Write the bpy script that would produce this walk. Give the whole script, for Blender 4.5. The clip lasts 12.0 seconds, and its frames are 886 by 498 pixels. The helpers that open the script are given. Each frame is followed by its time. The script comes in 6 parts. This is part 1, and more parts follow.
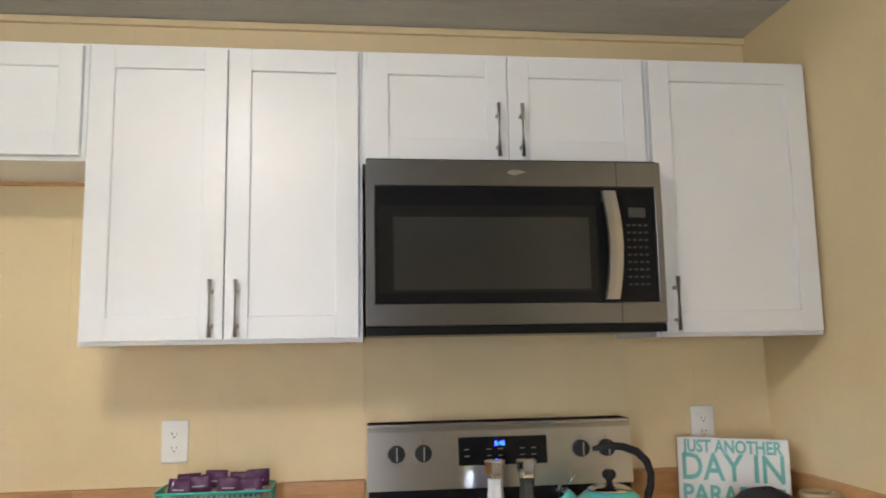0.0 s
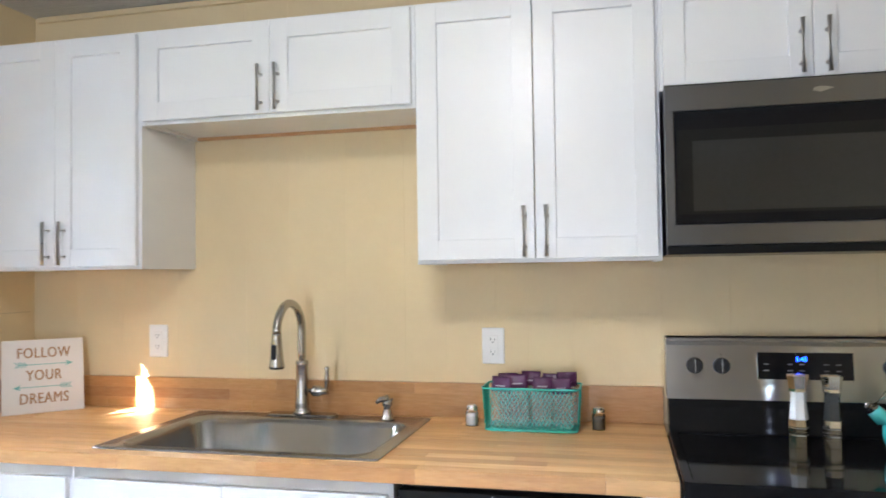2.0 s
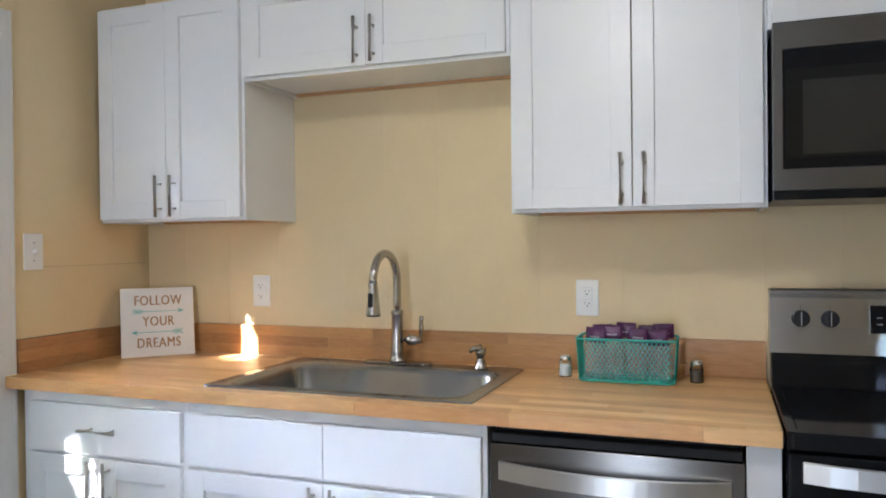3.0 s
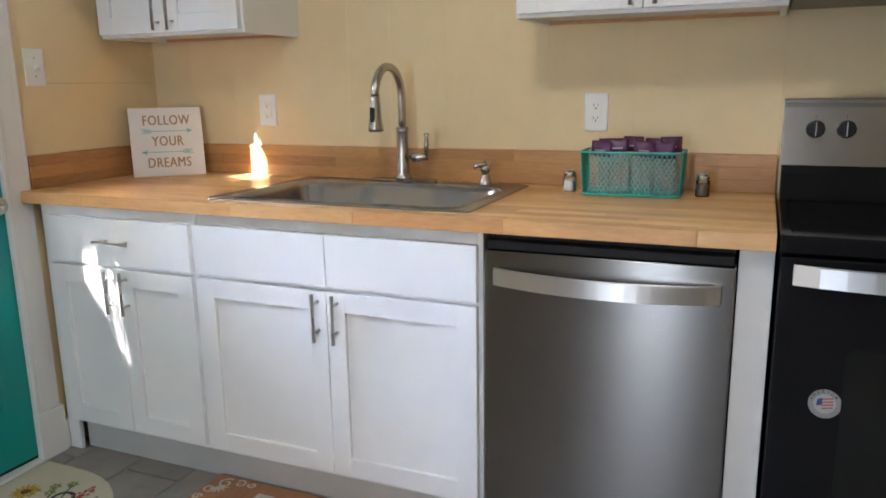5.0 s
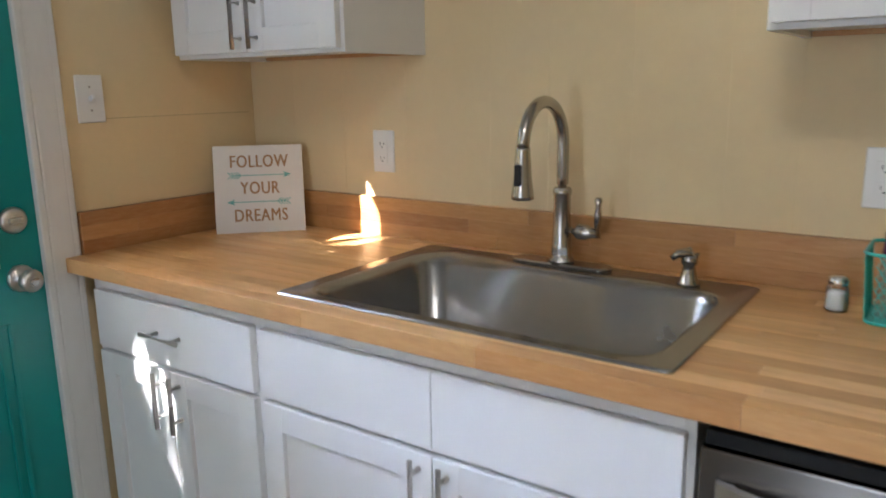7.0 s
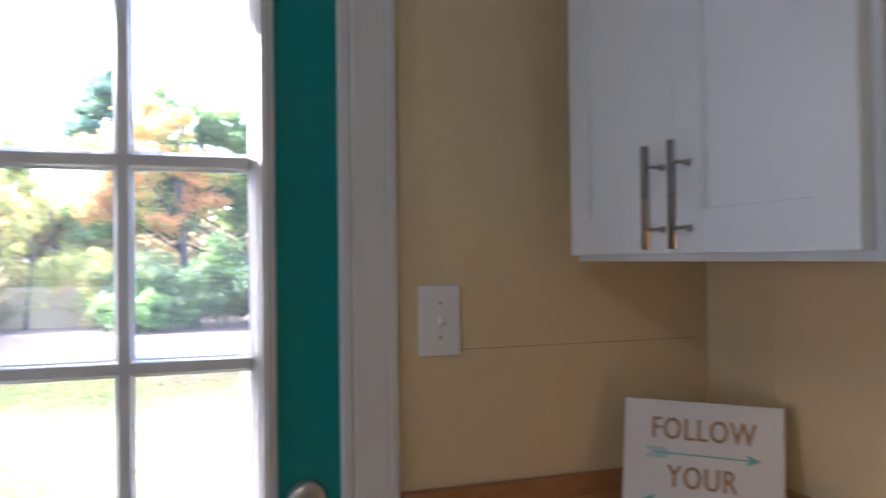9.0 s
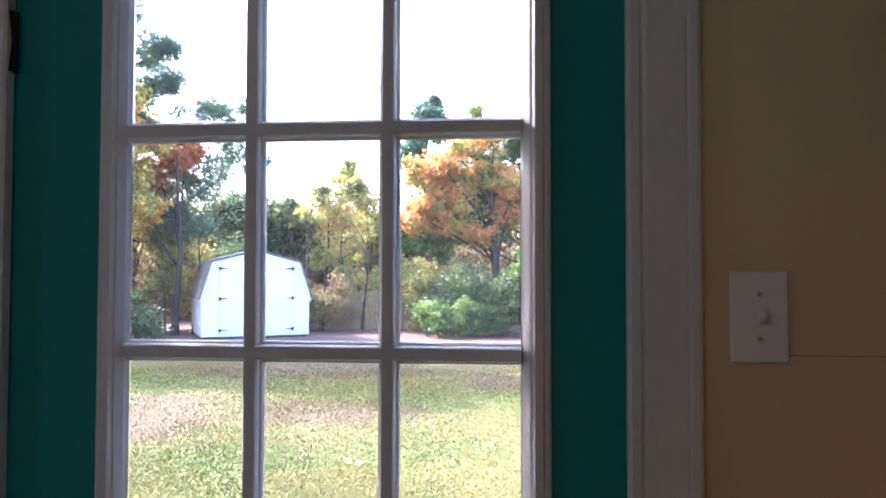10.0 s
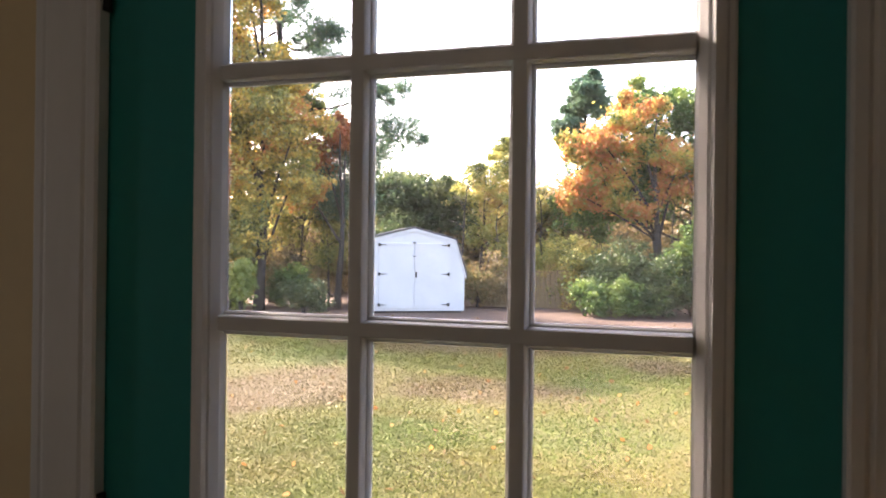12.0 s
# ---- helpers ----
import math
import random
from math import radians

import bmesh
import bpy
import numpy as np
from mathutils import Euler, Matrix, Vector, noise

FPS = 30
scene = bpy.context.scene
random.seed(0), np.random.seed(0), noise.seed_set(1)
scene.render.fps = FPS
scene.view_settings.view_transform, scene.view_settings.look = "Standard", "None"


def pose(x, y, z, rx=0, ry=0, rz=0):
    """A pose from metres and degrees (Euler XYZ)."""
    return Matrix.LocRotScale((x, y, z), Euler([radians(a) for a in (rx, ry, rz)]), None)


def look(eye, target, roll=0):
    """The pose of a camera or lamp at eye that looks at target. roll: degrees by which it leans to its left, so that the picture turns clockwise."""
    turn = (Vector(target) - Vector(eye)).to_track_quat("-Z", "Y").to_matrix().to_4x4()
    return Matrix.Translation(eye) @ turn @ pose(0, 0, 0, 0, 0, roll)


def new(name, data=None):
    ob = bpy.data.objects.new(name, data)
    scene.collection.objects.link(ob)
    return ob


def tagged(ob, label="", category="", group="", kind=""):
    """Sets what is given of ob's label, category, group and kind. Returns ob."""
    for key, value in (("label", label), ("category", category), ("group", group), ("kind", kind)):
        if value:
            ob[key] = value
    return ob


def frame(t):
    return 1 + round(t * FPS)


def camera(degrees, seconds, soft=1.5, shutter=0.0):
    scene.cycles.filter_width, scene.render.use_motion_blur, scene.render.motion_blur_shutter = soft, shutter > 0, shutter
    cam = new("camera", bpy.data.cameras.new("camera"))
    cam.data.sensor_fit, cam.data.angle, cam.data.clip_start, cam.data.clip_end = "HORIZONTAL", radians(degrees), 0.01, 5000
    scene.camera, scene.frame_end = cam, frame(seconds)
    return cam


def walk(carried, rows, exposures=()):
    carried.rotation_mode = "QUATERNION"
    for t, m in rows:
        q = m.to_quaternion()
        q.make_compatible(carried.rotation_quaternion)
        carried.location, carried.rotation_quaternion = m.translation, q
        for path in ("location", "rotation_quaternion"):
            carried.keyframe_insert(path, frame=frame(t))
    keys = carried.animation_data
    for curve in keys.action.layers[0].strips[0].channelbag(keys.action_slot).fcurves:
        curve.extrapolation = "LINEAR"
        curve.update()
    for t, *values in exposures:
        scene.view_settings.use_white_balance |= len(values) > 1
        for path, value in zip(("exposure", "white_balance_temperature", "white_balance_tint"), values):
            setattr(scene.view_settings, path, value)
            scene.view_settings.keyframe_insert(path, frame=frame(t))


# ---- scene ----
cam = camera(61.0, 12.0, soft=1.7, shutter=0.3)
PATH = [
    (0, (2.284, -2.257, 1.4), (2.521, -0.288, 1.659), -1.0),
    (0.5, (2.247, -2.333, 1.393), (2.338, -0.345, 1.595), -1.0),
    (1, (2.205, -2.392, 1.406), (2.154, -0.397, 1.534), -0.9),
    (1.5, (2.195, -2.431, 1.399), (1.939, -0.45, 1.489), -0.9),
    (2, (2.198, -2.454, 1.391), (1.737, -0.509, 1.454), -0.8),
    (2.5, (2.188, -2.464, 1.372), (1.577, -0.56, 1.413), -0.7),
    (3, (2.192, -2.462, 1.333), (1.498, -0.586, 1.316), -0.6),
    (3.5, (2.206, -2.454, 1.295), (1.477, -0.596, 1.161), -0.6),
    (3.7, (2.215, -2.45, 1.29), (1.48, -0.599, 1.099), -0.6),
    (5.3, (2.278, -2.388, 1.234), (1.503, -0.601, 0.779), -0.7),
    (5.5, (2.263, -2.365, 1.25), (1.47, -0.59, 0.782), -0.8),
    (6, (2.175, -2.194, 1.261), (1.296, -0.461, 0.786), -0.7),
    (6.5, (2.026, -1.931, 1.332), (1.018, -0.267, 0.864), -0.7),
    (6.7, (1.986, -1.824, 1.328), (0.933, -0.187, 0.871), -0.8),
    (8.5, (1.389, -1.053, 1.461), (-0.29, 0.031, 1.399), -0.6),
    (9, (1.253, -0.949, 1.424), (-0.649, -0.333, 1.45), -0.7),
    (9.5, (1.147, -0.86, 1.394), (-0.852, -0.858, 1.458), -0.3),
    (10, (1.059, -0.884, 1.375), (-0.932, -1.068, 1.439), 0.1),
    (10.5, (1.004, -0.914, 1.362), (-0.98, -1.158, 1.413), 0.4),
    (11, (0.917, -0.888, 1.363), (-1.055, -1.22, 1.396), 0.6),
    (11.5, (0.856, -0.853, 1.359), (-1.084, -1.342, 1.369), 0.6),
    (12, (0.843, -0.891, 1.358), (-1.068, -1.481, 1.361), 0.7),
]

EXPOSURES = [
    (0.0, 6.25, 6000, 14), (0.5, 6.3, 5900, 14), (1.5, 6.55, 5550, 14), (2.5, 6.15, 5500, 13), (3.5, 5.9, 5450, 13), (5.5, 5.85, 5800, 13), (6.5, 5.6, 5700, 13), (8.5, 5.35, 5500, 16), (9.0, 4.9, 5300, 19),
    (9.5, 4.05, 5200, 22), (10.0, 3.6, 5500, 24), (10.5, 3.2, 5900, 24), (11.0, 3.15, 6400, 24), (12.0, 3.05, 7050, 23),
]
walk(cam, [(t, look(eye, target, roll)) for t, eye, target, roll in PATH], EXPOSURES)

# ---------------------------------------------------------------- light
world = bpy.data.worlds.new("sky")
scene.world = world
world.use_nodes = True
wn = world.node_tree
sky = wn.nodes.new("ShaderNodeTexSky")
sky.sky_type = "NISHITA"
sky.sun_disc = False
SUN_TO = Vector((1.0, 1.87, -1.58)).normalized()
sky.sun_elevation = math.asin(-SUN_TO.z)
sky.sun_rotation = math.atan2(-SUN_TO.x, -SUN_TO.y)
sky.air_density, sky.dust_density = 1.0, 3.0
background = wn.nodes["Background"]
background.inputs["Strength"].default_value = 0.15
wn.links.new(sky.outputs[0], background.inputs["Color"])

sun = new("sun", bpy.data.lights.new("sun", "SUN"))
sun.data.energy, sun.data.angle, sun.data.color = 2.3, radians(0.5), (1.0, 0.93, 0.82)
sun.matrix_world = look(-SUN_TO * 30, (0, 0, 0))

FLOOR = -0.035
CEIL = 2.40
ROOM_X = 3.57
ROOM_Y = -5.2

bulb = new("ceiling_bulb", bpy.data.lights.new("ceiling_bulb", "POINT"))
bulb.data.shadow_soft_size = 0.06
bulb.data.energy, bulb.data.color = 0.20, (1.0, 0.95, 0.88)
bulb.location = (1.80, -1.78, CEIL - 0.13)
window_light = new("window_daylight", bpy.data.lights.new("window_daylight", "AREA"))
window_light.data.shape, window_light.data.size, window_light.data.size_y = "RECTANGLE", 0.40, 1.90
window_light.data.energy, window_light.data.color = 0.66, (0.84, 0.92, 1.0)
window_light.matrix_world = look((1.53, ROOM_Y - 0.05, 1.08), (1.53, 0, 0.95))


# ---------------------------------------------------------------- materials
def principled(name, rough=0.5, metal=0.0):
    m = bpy.data.materials.new(name)
    m.use_nodes = True
    b = m.node_tree.nodes["Principled BSDF"]
    b.inputs["Roughness"].default_value = rough
    b.inputs["Metallic"].default_value = metal
    return m, m.node_tree, b


def coords(nt, scale=(1, 1, 1), jitter=True):
    """Object coordinates, shifted by a random amount for each object."""
    tc = nt.nodes.new("ShaderNodeTexCoord")
    mp = nt.nodes.new("ShaderNodeMapping")
    mp.inputs["Scale"].default_value = scale
    nt.links.new(tc.outputs["Object"], mp.inputs["Vector"])
    if jitter:
        oi = nt.nodes.new("ShaderNodeObjectInfo")
        mul = nt.nodes.new("ShaderNodeMath")
        mul.operation = "MULTIPLY"
        mul.inputs[1].default_value = 37.0
        nt.links.new(oi.outputs["Random"], mul.inputs[0])
        nt.links.new(mul.outputs[0], mp.inputs["Location"])
    return mp.outputs[0]


def noise_tex(nt, vec, scale, detail=4.0, rough=0.55):
    n = nt.nodes.new("ShaderNodeTexNoise")
    n.inputs["Scale"].default_value = scale
    n.inputs["Detail"].default_value = detail
    n.inputs["Roughness"].default_value = rough
    nt.links.new(vec, n.inputs["Vector"])
    return n.outputs["Fac"]


def ramp(nt, fac, stops):
    r = nt.nodes.new("ShaderNodeValToRGB")
    e = r.color_ramp.elements
    while len(e) < len(stops):
        e.new(0.5)
    for el, (p, c) in zip(e, stops):
        el.position, el.color = p, (*c, 1)
    nt.links.new(fac, r.inputs[0])
    return r.outputs[0]


def mix(nt, fac, a, b, kind="MIX"):
    n = nt.nodes.new("ShaderNodeMixRGB")
    n.blend_type = kind
    for sock, v in zip(n.inputs, (fac, a, b)):
        if isinstance(v, (int, float)):
            sock.default_value = v
        elif isinstance(v, tuple):
            sock.default_value = (*v, 1)
        else:
            nt.links.new(v, sock)
    return n.outputs[0]


def bump(nt, b, height, strength, dist=0.002):
    n = nt.nodes.new("ShaderNodeBump")
    n.inputs["Strength"].default_value = strength
    n.inputs["Distance"].default_value = dist
    nt.links.new(height, n.inputs["Height"])
    nt.links.new(n.outputs[0], b.inputs["Normal"])


def remap(nt, fac, lo, hi):
    n = nt.nodes.new("ShaderNodeMapRange")
    n.inputs["To Min"].default_value, n.inputs["To Max"].default_value = lo, hi
    nt.links.new(fac, n.inputs["Value"])
    return n.outputs[0]


def surface(name, light, dark, rough=0.5, metal=0.0, big=3.0, fine=90.0, relief=0.15, stretch=(1, 1, 1), coat=0.0, rough_span=0.08, dist=0.001):
    """A surface whose colour wanders between two tones at a large and a fine scale, with fine relief."""
    m, nt, b = principled(name, rough, metal)
    v = coords(nt, stretch)
    n1, n2 = noise_tex(nt, v, big, 5), noise_tex(nt, v, fine, 3)
    c = ramp(nt, n1, [(0.3, dark), (0.7, light)])
    c = mix(nt, 0.25, c, ramp(nt, n2, [(0.3, dark), (0.7, light)]))
    nt.links.new(c, b.inputs["Base Color"])
    nt.links.new(remap(nt, n1, rough - rough_span, rough + rough_span), b.inputs["Roughness"])
    b.inputs["Coat Weight"].default_value = coat
    if relief:
        bump(nt, b, n2, relief, dist)
    return m


def wood(name, tones, rough=0.35, long_axis=0, per_object=True):
    """Wood with grain along one axis; each stave takes its own tone."""
    m, nt, b = principled(name, rough)
    st = [9.0, 9.0, 9.0]
    st[long_axis] = 1.5
    v = coords(nt, tuple(st))
    grain = noise_tex(nt, v, 3.0, 8, 0.65)
    fine = noise_tex(nt, v, 16.0, 4, 0.6)
    if per_object:
        oi = nt.nodes.new("ShaderNodeObjectInfo")
        base = ramp(nt, oi.outputs["Random"], [(i / (len(tones) - 1), c) for i, c in enumerate(tones)])
    else:
        base = ramp(nt, noise_tex(nt, coords(nt, (1, 1, 1)), 2.0), [(0.3 + 0.4 * i / (len(tones) - 1), c) for i, c in enumerate(tones)])
    blotch = noise_tex(nt, coords(nt, tuple(k * 0.55 for k in st)), 2.2, 5, 0.6)
    c = mix(nt, ramp(nt, blotch, [(0.42, (0, 0, 0)), (0.68, (0.42, 0.42, 0.42))]), base, (0.40, 0.205, 0.065))
    c = mix(nt, ramp(nt, grain, [(0.46, (0, 0, 0)), (0.76, (0.5, 0.5, 0.5))]), c, (0.33, 0.155, 0.05))
    c = mix(nt, 0.13, c, ramp(nt, fine, [(0.3, (0.35, 0.17, 0.07)), (0.7, (0.85, 0.62, 0.36))]))
    nt.links.new(c, b.inputs["Base Color"])
    nt.links.new(remap(nt, grain, rough - 0.06, rough + 0.12), b.inputs["Roughness"])
    bump(nt, b, fine, 0.08, 0.0006)
    return m


def brushed(name, colour, rough=0.3, axis=0):
    """Brushed metal, the lines running along one axis."""
    m, nt, b = principled(name, rough, 1.0)
    big = noise_tex(nt, coords(nt, (1, 1, 1), False), 4.0, 3)
    nt.links.new(mix(nt, remap(nt, big, 0.0, 0.3), colour, tuple(c * 0.85 for c in colour)), b.inputs["Base Color"])
    b.inputs["Anisotropic"].default_value = 0.95
    if axis == 0:
        t = nt.nodes.new("ShaderNodeCombineXYZ")
        t.inputs[2].default_value = 1.0
        nt.links.new(t.outputs[0], b.inputs["Tangent"])
    return m


def clear_glass(name, tint=(1, 1, 1), gloss=0.02, haze=0.0):
    """Thin glass: clear, glossy by its Fresnel, with a translucent film that adds haze."""
    m = bpy.data.materials.new(name)
    m.use_nodes = True
    nt = m.node_tree
    nt.nodes.clear()
    out = nt.nodes.new("ShaderNodeOutputMaterial")
    t = nt.nodes.new("ShaderNodeBsdfTransparent")
    t.inputs[0].default_value = (*tint, 1)
    g = nt.nodes.new("ShaderNodeBsdfGlossy")
    g.inputs["Roughness"].default_value = gloss
    f = nt.nodes.new("ShaderNodeFresnel")
    f.inputs[0].default_value = 1.45
    d = nt.nodes.new("ShaderNodeBsdfTranslucent")
    d.inputs[0].default_value = (0.85, 0.84, 0.82, 1)
    film = nt.nodes.new("ShaderNodeMixShader")
    nt.links.new(remap(nt, noise_tex(nt, coords(nt, (1, 1, 1), False), 7.0, 5), 0.5 * haze, 1.5 * haze), film.inputs[0])
    mx = nt.nodes.new("ShaderNodeMixShader")
    nt.links.new(t.outputs[0], film.inputs[1])
    nt.links.new(d.outputs[0], film.inputs[2])
    nt.links.new(f.outputs[0], mx.inputs[0])
    nt.links.new(film.outputs[0], mx.inputs[1])
    nt.links.new(g.outputs[0], mx.inputs[2])
    nt.links.new(mx.outputs[0], out.inputs[0])
    return m


def glow(name, colour, strength):
    m, nt, b = principled(name, 0.4)
    b.inputs["Base Color"].default_value = (*colour, 1)
    b.inputs["Emission Color"].default_value = (*colour, 1)
    b.inputs["Emission Strength"].default_value = strength
    return m


def leaf_material(name, tones, rough=0.55, single=0.45, patch=0.85, size=1.0):
    """Leaves: each island of the mesh takes one of the tones; light comes through."""
    m, nt, b = principled(name, rough)
    geo = nt.nodes.new("ShaderNodeNewGeometry")
    big = noise_tex(nt, coords(nt, (1, 1, 1)), size, 3)
    add = nt.nodes.new("ShaderNodeMath")
    add.operation = "MULTIPLY_ADD"
    add.inputs[1].default_value = single
    nt.links.new(geo.outputs["Random Per Island"], add.inputs[0])
    low = (1 - single - patch) / 2
    spread = nt.nodes.new("ShaderNodeMapRange")
    spread.inputs["From Min"].default_value, spread.inputs["From Max"].default_value = 0.34, 0.66
    spread.inputs["To Min"].default_value, spread.inputs["To Max"].default_value = low, low + patch
    nt.links.new(big, spread.inputs["Value"])
    nt.links.new(spread.outputs[0], add.inputs[2])
    c = ramp(nt, add.outputs[0], [(i / (len(tones) - 1), t) for i, t in enumerate(tones)])
    nt.links.new(c, b.inputs["Base Color"])
    tr = nt.nodes.new("ShaderNodeBsdfTranslucent")
    nt.links.new(c, tr.inputs[0])
    mx = nt.nodes.new("ShaderNodeMixShader")
    mx.inputs[0].default_value = 0.5
    out = nt.nodes["Material Output"]
    nt.links.new(b.outputs[0], mx.inputs[1])
    nt.links.new(tr.outputs[0], mx.inputs[2])
    nt.links.new(mx.outputs[0], out.inputs[0])
    return m


WALL = surface("cream_wall_paint", (0.77, 0.62, 0.365), (0.72, 0.575, 0.335), 0.5, big=2.0, fine=60, relief=0.12)
CEILING = surface("ceiling_paint", (0.62, 0.62, 0.60), (0.50, 0.50, 0.49), 0.36, big=7, fine=40, relief=0.9, stretch=(0.35, 2.2, 1), dist=0.010)
WHITE = surface("white_cabinet_paint", (0.82, 0.82, 0.81), (0.78, 0.78, 0.775), 0.34, big=1.6, fine=130, relief=0.05, dist=0.0005)
TRIM = surface("white_trim_paint", (0.80, 0.79, 0.77), (0.70, 0.69, 0.66), 0.4, big=4, fine=50, relief=0.18, stretch=(1, 1, 0.25))
PLASTIC = surface("white_plastic", (0.84, 0.83, 0.80), (0.80, 0.79, 0.76), 0.3, fine=200, relief=0.02)
SLOT = surface("dark_slot", (0.03, 0.03, 0.03), (0.02, 0.02, 0.02), 0.6)
PLY = surface("bare_plywood", (0.62, 0.36, 0.16), (0.48, 0.26, 0.11), 0.6, big=6, fine=80)
NICKEL = surface("brushed_nickel", (0.66, 0.63, 0.585), (0.58, 0.555, 0.515), 0.38, 1.0, relief=0.03, rough_span=0.08)
CHROME = surface("chrome", (0.78, 0.78, 0.77), (0.70, 0.70, 0.69), 0.12, 1.0, relief=0.0, rough_span=0.04)
STEEL_X = brushed("brushed_steel_across", (0.70, 0.69, 0.67), 0.38, 0)
STEEL_V = brushed("brushed_steel_dishwasher", (0.21, 0.198, 0.183), 0.25, 0)
STEEL_DARK = brushed("dark_stainless", (0.285, 0.287, 0.295), 0.33, 0)
SINK = surface("sink_steel", (0.42, 0.42, 0.425), (0.34, 0.34, 0.345), 0.25, 1.0, relief=0.04, rough_span=0.06)
TAP_NICKEL = surface("tap_nickel", (0.47, 0.445, 0.41), (0.41, 0.39, 0.36), 0.24, 1.0, relief=0.02, rough_span=0.05)
BLACK_GLASS = surface("black_glass", (0.012, 0.012, 0.013), (0.008, 0.008, 0.009), 0.06, relief=0, rough_span=0.02)
BLACK = surface("black_enamel", (0.010, 0.010, 0.010), (0.007, 0.007, 0.007), 0.22, relief=0.05)
BLACK_PLASTIC = surface("black_plastic", (0.03, 0.03, 0.03), (0.02, 0.02, 0.02), 0.45)
OVEN_WINDOW = surface("smoked_oven_window", (0.018, 0.018, 0.017), (0.013, 0.013, 0.012), 0.10, relief=0, rough_span=0.03)
MAPLE = wood("butcher_block", [(0.54, 0.265, 0.085), (0.74, 0.43, 0.165), (0.82, 0.52, 0.22), (0.64, 0.34, 0.115), (0.86, 0.58, 0.27), (0.76, 0.46, 0.18), (0.44, 0.195, 0.055)])
# backsplash staves: the worktop's block in darker tones
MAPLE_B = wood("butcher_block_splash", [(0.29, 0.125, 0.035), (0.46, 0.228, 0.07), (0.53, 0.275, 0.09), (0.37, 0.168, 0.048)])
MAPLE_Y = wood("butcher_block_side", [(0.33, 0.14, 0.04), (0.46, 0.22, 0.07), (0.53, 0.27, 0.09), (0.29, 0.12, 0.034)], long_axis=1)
TEAL_DOOR = surface("teal_door_paint", (0.008, 0.275, 0.258), (0.007, 0.24, 0.225), 0.32, big=2, fine=80, relief=0.10)
GLASS = clear_glass("window_glass", haze=0.007)
for m in (BLACK_GLASS, OVEN_WINDOW, BLACK, BLACK_PLASTIC):
    m.node_tree.nodes["Principled BSDF"].inputs["Specular IOR Level"].default_value = 0.14


# ---------------------------------------------------------------- builders
WORLD = {}


def thing(name, label="", category="", group="", kind="", at=(0, 0, 0), turn=None):
    """An Empty at the thing's base that carries its parts."""
    ob = new(name)
    ob.empty_display_size = 0.05
    m = turn if turn is not None else Matrix.Translation(at)
    ob.matrix_basis = m
    WORLD[ob] = m
    return tagged(ob, label, category, group, kind)


def mesh_of(bm, name, smooth=False):
    me = bpy.data.meshes.new(name)
    bmesh.ops.recalc_face_normals(bm, faces=bm.faces)
    for f in bm.faces:
        f.smooth = smooth
    bm.to_mesh(me)
    bm.free()
    return me


def part(name, bm, material, parent=None, label="", local=False, smooth=False):
    """Links a bmesh, given in world coordinates (or the parent's own), as one mesh object."""
    if parent is not None and not local:
        bm.transform(WORLD[parent].inverted())
    me = mesh_of(bm, name, smooth)
    me.materials.append(material)
    ob = new(name, me)
    if parent is not None:
        ob.parent = parent
        WORLD[ob] = WORLD[parent]
    else:
        WORLD[ob] = Matrix()
    if label:
        ob["label"] = label
    return ob


def box(x0, y0, z0, x1, y1, z1, bevel=0.0, bm=None, segments=2):
    target = bmesh.new() if bevel or bm is None else bm
    vs = [target.verts.new((x, y, z)) for x in (x0, x1) for y in (y0, y1) for z in (z0, z1)]
    for f in ((0, 1, 3, 2), (4, 6, 7, 5), (0, 4, 5, 1), (2, 3, 7, 6), (0, 2, 6, 4), (1, 5, 7, 3)):
        target.faces.new([vs[i] for i in f])
    if bevel:
        bmesh.ops.recalc_face_normals(target, faces=target.faces)
        bmesh.ops.bevel(target, geom=list(target.edges), offset=bevel, segments=segments, profile=0.5, affect="EDGES")
        if bm is not None:
            add_to(bm, target)
            return bm
    return target


def add_to(bm, other):
    me = bpy.data.meshes.new("joined")
    other.to_mesh(me)
    other.free()
    bm.from_mesh(me)
    bpy.data.meshes.remove(me)
    return bm


def loft(loops, close_start=True, close_end=True, bm=None):
    """Skins closed loops of the same number of points."""
    bm = bm or bmesh.new()
    rows = [[bm.verts.new(p) for p in loop] for loop in loops]
    n = len(rows[0])
    for a, b in zip(rows, rows[1:]):
        for i in range(n):
            bm.faces.new((a[i], a[(i + 1) % n], b[(i + 1) % n], b[i]))
    if close_start:
        bm.faces.new(rows[0][::-1])
    if close_end:
        bm.faces.new(rows[-1])
    return bm


def turned(profile, at=(0, 0, 0), n=24, bm=None, squash=1.0):
    """A body of revolution about a vertical axis: profile of (radius, height)."""
    loops = [[(at[0] + r * math.cos(2 * math.pi * k / n), at[1] + squash * r * math.sin(2 * math.pi * k / n), at[2] + z) for k in range(n)] for r, z in profile]
    return loft(loops, bm=bm)


